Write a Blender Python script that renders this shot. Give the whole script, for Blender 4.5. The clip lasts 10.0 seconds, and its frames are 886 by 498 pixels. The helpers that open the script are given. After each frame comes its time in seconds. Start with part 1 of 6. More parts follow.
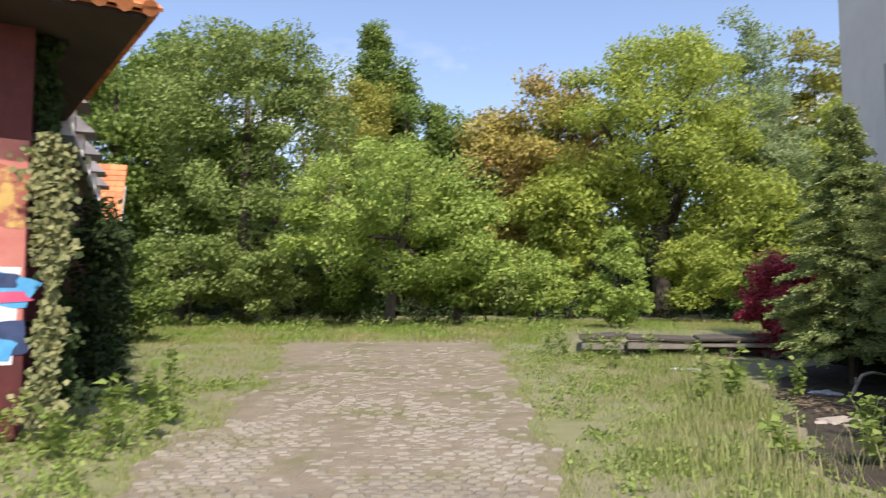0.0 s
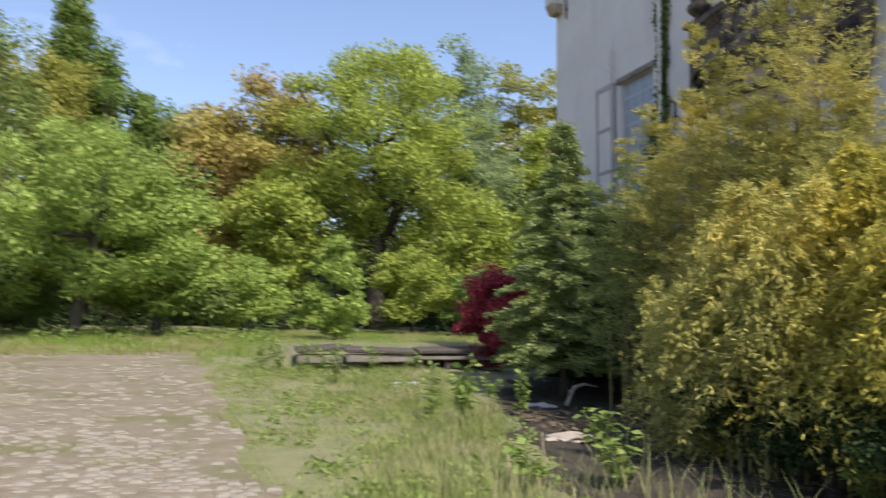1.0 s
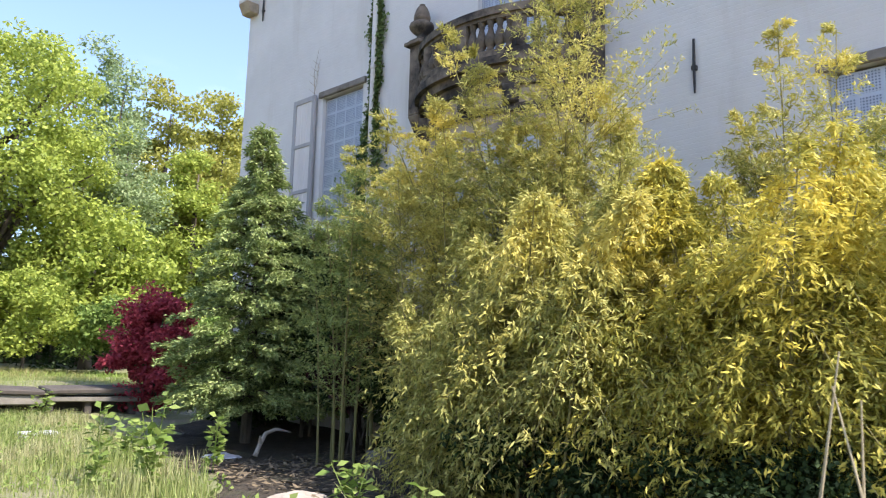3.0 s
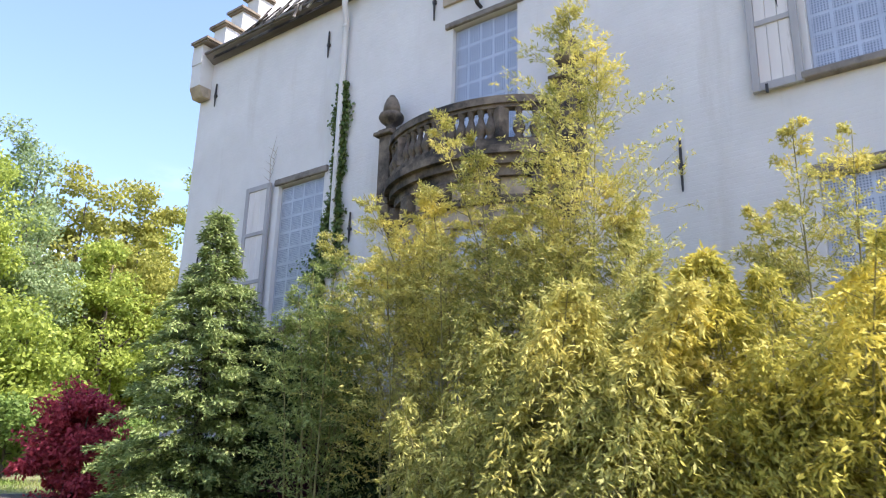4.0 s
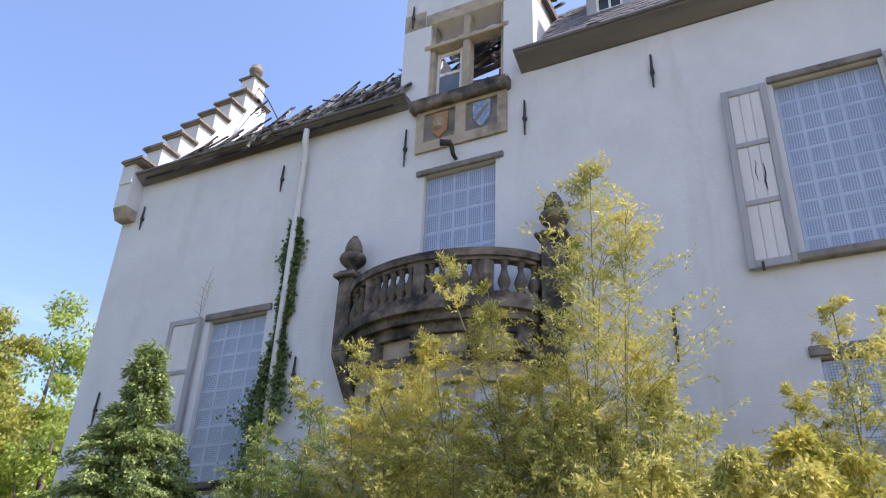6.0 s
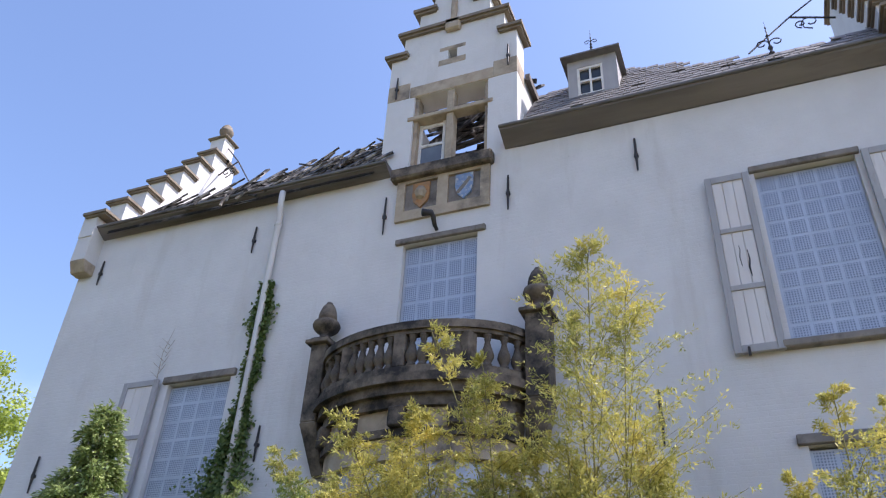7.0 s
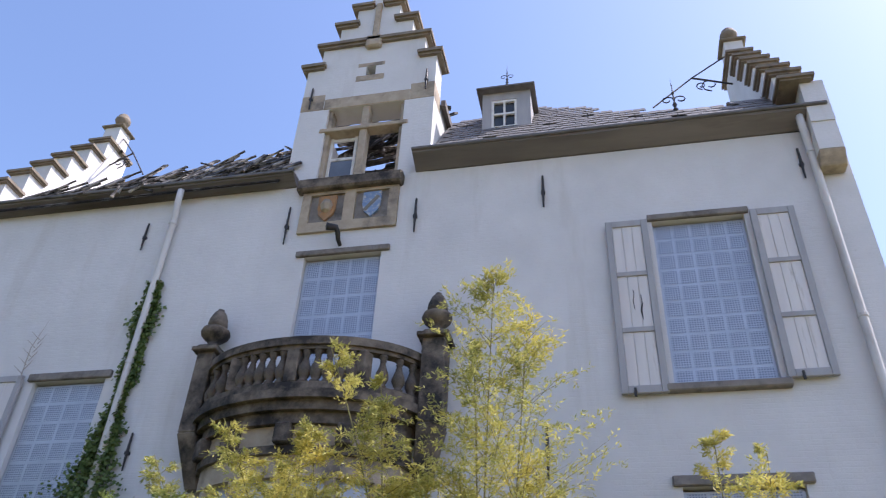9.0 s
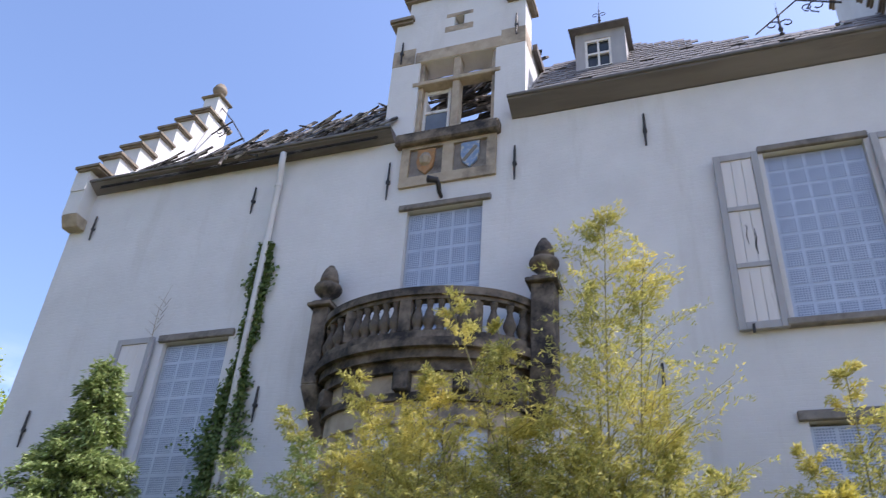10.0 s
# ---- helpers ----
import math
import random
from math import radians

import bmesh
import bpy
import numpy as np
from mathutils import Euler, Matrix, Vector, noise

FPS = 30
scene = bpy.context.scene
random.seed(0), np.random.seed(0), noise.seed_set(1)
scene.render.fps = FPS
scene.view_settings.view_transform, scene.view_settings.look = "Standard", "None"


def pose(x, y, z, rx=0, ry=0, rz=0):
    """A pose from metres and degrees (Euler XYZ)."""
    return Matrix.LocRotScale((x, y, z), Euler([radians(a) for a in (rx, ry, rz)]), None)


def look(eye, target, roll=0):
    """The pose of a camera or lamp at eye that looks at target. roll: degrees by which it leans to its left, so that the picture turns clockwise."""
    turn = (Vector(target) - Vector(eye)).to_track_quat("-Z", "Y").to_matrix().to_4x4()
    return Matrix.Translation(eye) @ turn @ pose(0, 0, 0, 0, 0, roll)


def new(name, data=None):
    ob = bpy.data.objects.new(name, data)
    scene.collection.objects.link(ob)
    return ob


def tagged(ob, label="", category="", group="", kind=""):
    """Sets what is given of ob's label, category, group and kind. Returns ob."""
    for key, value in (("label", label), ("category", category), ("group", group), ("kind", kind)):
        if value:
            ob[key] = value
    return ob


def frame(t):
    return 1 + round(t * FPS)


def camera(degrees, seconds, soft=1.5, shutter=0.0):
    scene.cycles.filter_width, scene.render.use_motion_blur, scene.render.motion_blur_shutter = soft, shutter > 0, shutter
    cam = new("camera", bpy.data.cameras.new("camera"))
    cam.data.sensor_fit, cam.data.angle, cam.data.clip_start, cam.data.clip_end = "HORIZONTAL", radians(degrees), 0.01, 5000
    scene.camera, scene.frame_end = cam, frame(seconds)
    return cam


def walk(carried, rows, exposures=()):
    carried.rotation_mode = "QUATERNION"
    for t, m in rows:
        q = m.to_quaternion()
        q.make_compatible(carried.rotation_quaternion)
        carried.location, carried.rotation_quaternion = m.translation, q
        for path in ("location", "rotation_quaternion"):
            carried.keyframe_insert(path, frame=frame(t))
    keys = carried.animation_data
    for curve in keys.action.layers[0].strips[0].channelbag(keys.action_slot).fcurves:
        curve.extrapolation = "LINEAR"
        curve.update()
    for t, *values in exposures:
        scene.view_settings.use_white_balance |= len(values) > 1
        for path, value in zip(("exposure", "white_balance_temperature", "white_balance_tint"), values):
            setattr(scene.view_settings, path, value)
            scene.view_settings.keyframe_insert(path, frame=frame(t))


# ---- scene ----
cam = camera(59.0, 10.0, soft=1.1, shutter=0.35)
PATH = [
    (0, (0.282, 1.286, 1.292), (0.218, 3.279, 1.449), -0.1),
    (0.5, (0.298, 1.973, 1.293), (0.52, 3.95, 1.501), -0.6),
    (1, (0.32, 2.643, 1.257), (0.968, 4.526, 1.447), 0.6),
    (1.5, (0.325, 3.19, 1.273), (1.308, 4.927, 1.404), 1.0),
    (2, (0.324, 3.668, 1.296), (1.44, 5.315, 1.508), 3.2),
    (2.2, (0.326, 3.863, 1.296), (1.542, 5.429, 1.557), 1.9),
    (3.3, (0.333, 5.051, 1.089), (1.785, 6.378, 1.45), 2.2),
    (3.5, (0.299, 5.259, 1.083), (1.774, 6.537, 1.519), 2.2),
    (4, (0.165, 5.732, 1.13), (1.677, 6.911, 1.698), 1.5),
    (4.5, (0.03, 6.175, 1.171), (1.531, 7.334, 1.808), 4.4),
    (5, (-0.023, 6.607, 1.226), (1.535, 7.601, 1.99), 2.8),
    (5.5, (-0.013, 6.989, 1.259), (1.545, 7.893, 2.129), 2.7),
    (6.8, (-0.064, 7.778, 1.284), (1.479, 8.456, 2.359), 2.3),
    (7, (-0.058, 7.883, 1.281), (1.463, 8.542, 2.4), 3.2),
    (7.5, (-0.061, 8.042, 1.273), (1.509, 8.6, 2.379), 2.3),
    (8, (-0.096, 8.054, 1.312), (1.47, 8.491, 2.477), 2.1),
    (8.5, (-0.089, 8.044, 1.326), (1.492, 8.386, 2.502), 2.3),
    (9, (-0.085, 8.099, 1.312), (1.489, 8.48, 2.486), 3.1),
    (9.5, (-0.12, 8.218, 1.264), (1.457, 8.706, 2.395), 3.6),
    (10, (-0.148, 8.316, 1.209), (1.432, 8.923, 2.273), 4.1),
]
EXPO = [(0.0, 0.70, 6900, 19), (1.5, 0.64, 6650, 17), (2.2, 0.95, 6600, 17), (3.5, 1.52, 6500, 18), (4.5, 1.48, 6450, 20), (5.5, 1.24, 6350, 21), (7.5, 0.98, 6200, 21), (9.0, 0.98, 6200, 22), (10.0, 0.99, 6200, 22)]
walk(cam, [(t, look(eye, target, roll)) for t, eye, target, roll in PATH], EXPO)

# ---- light ----
SUN_EL, SUN_AZ = radians(54), radians(165)   # azimuth clockwise from +y; the facade stays in shade
world = bpy.data.worlds.new("sky")
scene.world = world
world.use_nodes = True
wn = world.node_tree.nodes
wl = world.node_tree.links
wn.clear()
sky = wn.new("ShaderNodeTexSky")
sky.sky_type, sky.sun_disc, sky.sun_elevation, sky.sun_rotation = "NISHITA", False, SUN_EL, SUN_AZ
sky.air_density, sky.dust_density, sky.ozone_density = 1.0, 1.3, 2.5
bg = wn.new("ShaderNodeBackground")
bg.inputs["Strength"].default_value = 0.15
wo = wn.new("ShaderNodeOutputWorld")
wtc = wn.new("ShaderNodeTexCoord")
wmp = wn.new("ShaderNodeMapping")
wmp.inputs["Scale"].default_value = (1, 1, 2.6)
wnz = wn.new("ShaderNodeTexNoise")
wnz.inputs["Scale"].default_value, wnz.inputs["Detail"].default_value, wnz.inputs["Roughness"].default_value = 3.6, 7, 0.55
wrp = wn.new("ShaderNodeValToRGB")
wrp.color_ramp.elements[0].position, wrp.color_ramp.elements[1].position = 0.56, 0.74
wrp.color_ramp.elements[1].color = (0.75, 0.75, 0.75, 1)
wmx = wn.new("ShaderNodeMix")
wmx.data_type = "RGBA"
wmx.inputs[7].default_value = (6.2, 6.3, 6.5, 1)   # thin fair-weather cloud
wl.new(wtc.outputs["Generated"], wmp.inputs[0])
wl.new(wmp.outputs[0], wnz.inputs["Vector"])
wl.new(wnz.outputs[0], wrp.inputs[0])
wsp = wn.new("ShaderNodeSeparateXYZ")
wmr = wn.new("ShaderNodeMapRange")
wmr.inputs[1].default_value, wmr.inputs[2].default_value, wmr.inputs[3].default_value, wmr.inputs[4].default_value = 0.27, 0.36, 1.0, 0.0
wml = wn.new("ShaderNodeMath")
wml.operation = "MULTIPLY"
wl.new(wtc.outputs["Generated"], wsp.inputs[0])
wl.new(wsp.outputs[2], wmr.inputs[0])
wl.new(wrp.outputs[0], wml.inputs[0])
wl.new(wmr.outputs[0], wml.inputs[1])
wl.new(wml.outputs[0], wmx.inputs[0])
wl.new(sky.outputs[0], wmx.inputs[6])
wl.new(wmx.outputs[2], bg.inputs[0])
wl.new(bg.outputs[0], wo.inputs[0])
sun = bpy.data.lights.new("sun", "SUN")
sun.energy, sun.angle, sun.color = 3.5, radians(0.5), (1.0, 0.95, 0.86)
sun_ob = new("sun", sun)
sd = Vector((math.sin(SUN_AZ) * math.cos(SUN_EL), math.cos(SUN_AZ) * math.cos(SUN_EL), math.sin(SUN_EL)))
sun_ob.matrix_world = look(sd * 100, (0, 0, 0))

rng = np.random.default_rng(7)


# ---- materials ----
def mat_base(name, rough=0.8, metal=0.0):
    m = bpy.data.materials.new(name)
    m.use_nodes = True
    nt = m.node_tree
    b = nt.nodes["Principled BSDF"]
    b.inputs["Roughness"].default_value = rough
    b.inputs["Metallic"].default_value = metal
    return m, nt, b


def noise_ramp(nt, coord, scale, stops, detail=6.0, rough=0.6, stretch=(1, 1, 1)):
    mp = nt.nodes.new("ShaderNodeMapping")
    mp.inputs["Scale"].default_value = stretch
    nt.links.new(coord, mp.inputs[0])
    n = nt.nodes.new("ShaderNodeTexNoise")
    n.inputs["Scale"].default_value, n.inputs["Detail"].default_value, n.inputs["Roughness"].default_value = scale, detail, rough
    nt.links.new(mp.outputs[0], n.inputs["Vector"])
    r = nt.nodes.new("ShaderNodeValToRGB")
    els = r.color_ramp.elements
    while len(els) < len(stops):
        els.new(0.5)
    for e, (p, c) in zip(els, stops):
        e.position, e.color = p, (*c, 1)
    nt.links.new(n.outputs[0], r.inputs[0])
    return r.outputs[0], n.outputs[0]


def mixc(nt, a, b, fac, kind="MIX"):
    m = nt.nodes.new("ShaderNodeMix")
    m.data_type, m.blend_type = "RGBA", kind
    for sock, v in ((m.inputs[0], fac), (m.inputs[6], a), (m.inputs[7], b)):
        if hasattr(v, "is_linked"):
            nt.links.new(v, sock)
        elif isinstance(v, tuple):
            sock.default_value = (*v, 1)
        else:
            sock.default_value = v
    return m.outputs[2]


def bump(nt, b, height, strength, dist=0.02):
    bp = nt.nodes.new("ShaderNodeBump")
    bp.inputs["Strength"].default_value, bp.inputs["Distance"].default_value = strength, dist
    nt.links.new(height, bp.inputs["Height"])
    nt.links.new(bp.outputs[0], b.inputs["Normal"])


def surface(name, c1, c2, scale=4.0, stain=None, stain_scale=0.8, stain_at=(0.55, 0.75), rough=0.8, metal=0.0, bumps=0.3, grain=60.0, dist=0.01, stretch=(1, 1, 1), vary=0.0):
    """A grained, stained material in world-sized object coordinates."""
    m, nt, b = mat_base(name, rough, metal)
    tc = nt.nodes.new("ShaderNodeTexCoord").outputs["Object"]
    col, h = noise_ramp(nt, tc, scale, [(0.3, c1), (0.7, c2)], stretch=stretch)
    if stain:
        one = (1, 1, 1)
        msk, _ = noise_ramp(nt, tc, stain_scale, [(stain_at[0], (0, 0, 0)), (stain_at[1], one)], 8, 0.65, stretch)
        col = mixc(nt, col, stain, msk)
    if vary:
        oi = nt.nodes.new("ShaderNodeObjectInfo")
        hsv = nt.nodes.new("ShaderNodeHueSaturation")
        mr = nt.nodes.new("ShaderNodeMapRange")
        mr.inputs[3].default_value, mr.inputs[4].default_value = 1 - vary, 1 + vary
        nt.links.new(oi.outputs["Random"], mr.inputs[0])
        nt.links.new(mr.outputs[0], hsv.inputs["Value"])
        nt.links.new(col, hsv.inputs["Color"])
        col = hsv.outputs[0]
    nt.links.new(col, b.inputs["Base Color"])
    _, fine = noise_ramp(nt, tc, grain, [(0, (0, 0, 0)), (1, (1, 1, 1))], 4, stretch=stretch)
    bump(nt, b, fine, bumps, dist)
    return m


def leafy(name, c1, c2, trans=0.35, rough=0.5, patch=None):
    m, nt, b = mat_base(name, rough)
    g = nt.nodes.new("ShaderNodeNewGeometry")
    r = nt.nodes.new("ShaderNodeValToRGB")
    r.color_ramp.elements[0].color, r.color_ramp.elements[1].color = (*c1, 1), (*c2, 1)
    nt.links.new(g.outputs["Random Per Island"], r.inputs[0])
    col = r.outputs[0]
    if patch:
        tc = nt.nodes.new("ShaderNodeTexCoord").outputs["Object"]
        msk, _ = noise_ramp(nt, tc, patch[1], [(patch[2] if len(patch) > 2 else 0.42, (0, 0, 0)), (patch[2] + 0.2 if len(patch) > 2 else 0.62, (1, 1, 1))], 3)
        col = mixc(nt, col, patch[0], msk)
    nt.links.new(col, b.inputs["Base Color"])
    b.inputs["Specular IOR Level"].default_value = 0.18
    t = nt.nodes.new("ShaderNodeBsdfTranslucent")
    nt.links.new(col, t.inputs[0])
    mx = nt.nodes.new("ShaderNodeMixShader")
    mx.inputs[0].default_value = trans
    out = nt.nodes["Material Output"]
    nt.links.new(b.outputs[0], mx.inputs[1])
    nt.links.new(t.outputs[0], mx.inputs[2])
    nt.links.new(mx.outputs[0], out.inputs[0])
    return m


def painted_wall(name, c1, c2, dirt):
    """Limewashed brick: faint courses in the relief, rain streaks and grime."""
    m, nt, b = mat_base(name, 0.85)
    tc = nt.nodes.new("ShaderNodeTexCoord").outputs["Object"]
    col, _ = noise_ramp(nt, tc, 1.3, [(0.3, c1), (0.7, c2)])
    msk, _ = noise_ramp(nt, tc, 1.6, [(0.56, (0, 0, 0)), (0.8, (0.55, 0.55, 0.55))], 8, 0.65, (1, 1, 0.16))
    col = mixc(nt, col, dirt, msk)
    spot, _ = noise_ramp(nt, tc, 5.0, [(0.66, (0, 0, 0)), (0.76, (0.5, 0.5, 0.5))], 8, 0.7)
    col = mixc(nt, col, tuple(0.6 * v for v in dirt), spot)
    nt.links.new(col, b.inputs["Base Color"])
    mp = nt.nodes.new("ShaderNodeMapping")
    mp.inputs["Rotation"].default_value = (0, radians(90), radians(90))
    sep = nt.nodes.new("ShaderNodeSeparateXYZ")
    nt.links.new(tc, sep.inputs[0])
    add = nt.nodes.new("ShaderNodeMath")
    nt.links.new(sep.outputs[0], add.inputs[0])
    nt.links.new(sep.outputs[1], add.inputs[1])
    cmb = nt.nodes.new("ShaderNodeCombineXYZ")
    nt.links.new(add.outputs[0], cmb.inputs[0])
    nt.links.new(sep.outputs[2], cmb.inputs[1])
    br = nt.nodes.new("ShaderNodeTexBrick")
    br.inputs["Scale"].default_value = 1.0
    br.inputs["Brick Width"].default_value, br.inputs["Row Height"].default_value = 0.22, 0.065
    br.inputs["Mortar Size"].default_value, br.inputs["Mortar Smooth"].default_value = 0.008, 0.9
    nt.links.new(cmb.outputs[0], br.inputs["Vector"])
    _, fine = noise_ramp(nt, tc, 9, [(0, (0, 0, 0)), (1, (1, 1, 1))], 8, 0.7)
    ad = nt.nodes.new("ShaderNodeMath")
    ad.operation = "MULTIPLY_ADD"
    nt.links.new(br.outputs["Fac"], ad.inputs[0])
    ad.inputs[1].default_value = -0.13
    nt.links.new(fine, ad.inputs[2])
    bump(nt, b, ad.outputs[0], 0.5, 0.014)
    return m


M_WALL = painted_wall("limewash", (0.57, 0.554, 0.538), (0.64, 0.623, 0.607), (0.41, 0.37, 0.32))
M_STONE = surface("sandstone", (0.34, 0.27, 0.19), (0.45, 0.37, 0.27), 5, (0.14, 0.115, 0.09), 2.0, (0.5, 0.72), bumps=0.5)
M_DSTONE = surface("weathered_stone", (0.08, 0.062, 0.045), (0.225, 0.178, 0.13), 5, (0.02, 0.016, 0.013), 2.6, (0.42, 0.6), bumps=0.6)
M_CAP = surface("coping_stone", (0.15, 0.12, 0.09), (0.24, 0.195, 0.14), 5, (0.06, 0.05, 0.04), 3, bumps=0.5)
M_LINT = surface("grey_lintel_stone", (0.15, 0.13, 0.112), (0.26, 0.23, 0.20), 5, (0.07, 0.06, 0.05), 3, (0.5, 0.7), bumps=0.5)
M_GUTTER = surface("gutter_boards", (0.115, 0.103, 0.10), (0.20, 0.18, 0.172), 3, (0.065, 0.052, 0.045), 1.2, (0.48, 0.62), stretch=(1, 0.12, 1), bumps=0.3)
M_SLATE = surface("slate", (0.10, 0.095, 0.095), (0.20, 0.185, 0.175), 3, (0.06, 0.055, 0.05), 1.5, (0.5, 0.65), rough=0.65, bumps=0.5, vary=0.22)
M_CHAR = surface("charred_wood", (0.016, 0.014, 0.013), (0.085, 0.073, 0.062), 6, (0.32, 0.29, 0.26), 3, (0.52, 0.62), bumps=0.6, vary=0.5)
M_PIPE = surface("zinc_paint", (0.52, 0.50, 0.48), (0.64, 0.62, 0.6), 3, (0.30, 0.25, 0.2), 2, rough=0.5, stretch=(1, 1, 0.2))
M_IRON = surface("wrought_iron", (0.012, 0.012, 0.013), (0.035, 0.03, 0.028), 12, (0.10, 0.045, 0.02), 6, (0.62, 0.75), rough=0.6)
M_SHUT = surface("shutter_grey", (0.29, 0.285, 0.29), (0.38, 0.37, 0.37), 4, (0.22, 0.2, 0.18), 4, (0.6, 0.75), stretch=(1, 1, 0.25))
M_BOARD = surface("shutter_boards", (0.56, 0.525, 0.505), (0.66, 0.625, 0.60), 5, (0.34, 0.29, 0.24), 5, (0.62, 0.74), stretch=(1, 1, 0.12))
M_GLASSD = surface("dark_pane", (0.02, 0.025, 0.03), (0.05, 0.055, 0.06), 2, rough=0.12, bumps=0.02)
M_PANE = surface("hazy_pane", (0.10, 0.115, 0.14), (0.16, 0.18, 0.21), 2, rough=0.15, bumps=0.05)
M_WFRAME = surface("window_white", (0.6, 0.58, 0.54), (0.72, 0.7, 0.66), 6, (0.3, 0.27, 0.22), 6)
M_INNER = surface("dark_interior", (0.05, 0.045, 0.04), (0.10, 0.09, 0.08), 2)
M_ORANGE = surface("shield_ochre", (0.30, 0.15, 0.06), (0.42, 0.22, 0.09), 8, (0.22, 0.16, 0.11), 9, (0.45, 0.65))
M_BLUE = surface("shield_blue", (0.13, 0.20, 0.34), (0.22, 0.30, 0.44), 8, (0.42, 0.42, 0.40), 14, (0.5, 0.6))
# red brick, its colour darkened for the wall shaded by the eaves
M_BRICK = surface("red_brick", (0.085, 0.017, 0.017), (0.125, 0.028, 0.026), 7, (0.06, 0.018, 0.017), 1.5, bumps=0.5)
M_BRICKS = surface("red_brick_single", (0.27, 0.075, 0.055), (0.42, 0.13, 0.09), 9, (0.2, 0.1, 0.08), 3, bumps=0.5, vary=0.25)
M_TILE = surface("clay_tile", (0.50, 0.16, 0.06), (0.62, 0.23, 0.09), 5, (0.2, 0.10, 0.06), 3, bumps=0.4, vary=0.25)
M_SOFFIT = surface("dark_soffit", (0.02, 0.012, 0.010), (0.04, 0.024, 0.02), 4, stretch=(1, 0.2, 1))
M_BARK = surface("bark", (0.05, 0.04, 0.03), (0.12, 0.095, 0.07), 7, (0.03, 0.03, 0.02), 3, bumps=0.9, dist=0.03, stretch=(1, 1, 0.3))
M_CONC = surface("old_concrete", (0.16, 0.145, 0.12), (0.27, 0.25, 0.21), 5, (0.07, 0.06, 0.045), 2.5, bumps=0.6)
M_DARKC = surface("damp_concrete", (0.05, 0.043, 0.036), (0.10, 0.085, 0.07), 4, bumps=0.5)
M_COB = surface("cobble", (0.17, 0.155, 0.122), (0.25, 0.228, 0.185), 6, (0.15, 0.14, 0.085), 1.2, (0.48, 0.64), bumps=0.6, vary=0.18)
M_PLASTIC = surface("white_plastic", (0.42, 0.44, 0.48), (0.58, 0.59, 0.62), 3, rough=0.35, bumps=0.2)
M_CANE = surface("dry_cane", (0.38, 0.31, 0.19), (0.5, 0.43, 0.28), 9, stretch=(1, 1, 0.2))
M_CULM = surface("bamboo_culm", (0.16, 0.15, 0.05), (0.27, 0.24, 0.09), 5, (0.08, 0.07, 0.04), 4)
M_WOODG = surface("grey_wood", (0.30, 0.26, 0.21), (0.44, 0.39, 0.33), 7, (0.16, 0.13, 0.1), 4, stretch=(1, 1, 0.2))

L_BAMBOO = leafy("bamboo_leaf", (0.245, 0.27, 0.07), (0.61, 0.565, 0.185), 0.38, patch=((0.74, 0.635, 0.17), 0.9, 0.48))
L_GOLD = leafy("golden_bamboo_leaf", (0.25, 0.265, 0.055), (0.64, 0.565, 0.125), 0.38, patch=((0.77, 0.635, 0.11), 0.9, 0.46))
L_BAMBOOG = leafy("bamboo_leaf_green", (0.18, 0.25, 0.075), (0.42, 0.47, 0.16), 0.3)
L_SPRUCE = leafy("conifer_leaf", (0.15, 0.22, 0.075), (0.46, 0.53, 0.21), 0.3)
L_MAPLE = leafy("red_maple_leaf", (0.24, 0.03, 0.05), (0.52, 0.085, 0.11), 0.4)
L_OAK = leafy("oak_leaf", (0.21, 0.28, 0.052), (0.45, 0.515, 0.105), 0.42)
L_GREEN = leafy("green_leaf", (0.10, 0.17, 0.035), (0.25, 0.34, 0.085), 0.35)
L_WILLOW = leafy("grey_green_leaf", (0.14, 0.205, 0.055), (0.30, 0.38, 0.115), 0.35)
L_APPLE = leafy("apple_leaf", (0.19, 0.285, 0.055), (0.43, 0.54, 0.14), 0.4)
L_COPPER = leafy("copper_leaf", (0.30, 0.26, 0.07), (0.52, 0.45, 0.13), 0.35, patch=((0.42, 0.27, 0.11), 0.25, 0.48))
L_BIRCH = leafy("birch_leaf", (0.19, 0.27, 0.12), (0.37, 0.45, 0.22), 0.4)
L_YELLOW = leafy("yellow_green_leaf", (0.25, 0.26, 0.055), (0.44, 0.43, 0.10), 0.4)
# dark leaf colour: real dark evergreens, and foliage with shade put into its colour
L_DARK = leafy("dark_and_shaded_leaf", (0.018, 0.036, 0.013), (0.045, 0.075, 0.02), 0.15, 0.65)
L_IVY = leafy("ivy_leaf", (0.055, 0.10, 0.03), (0.17, 0.22, 0.07), 0.2)
L_IVYP = leafy("pale_ivy_leaf", (0.16, 0.19, 0.08), (0.34, 0.34, 0.16), 0.25)
L_GRASS = leafy("grass_blade", (0.17, 0.245, 0.06), (0.39, 0.42, 0.165), 0.35, patch=((0.46, 0.43, 0.245), 0.9, 0.48))
L_LAWN = leafy("lawn_blade", (0.13, 0.23, 0.035), (0.28, 0.38, 0.08), 0.35, patch=((0.33, 0.31, 0.13), 0.5))
L_WEED = leafy("weed_leaf", (0.18, 0.28, 0.06), (0.32, 0.40, 0.12), 0.4)


# ---- mesh helpers ----
def mesh_ob(name, me, mat, parent=None, label=""):
    ob = new(name, me)
    if mat and not me.materials:
        me.materials.append(mat)
    ob.parent = parent
    if label:
        ob["label"] = label
    return ob


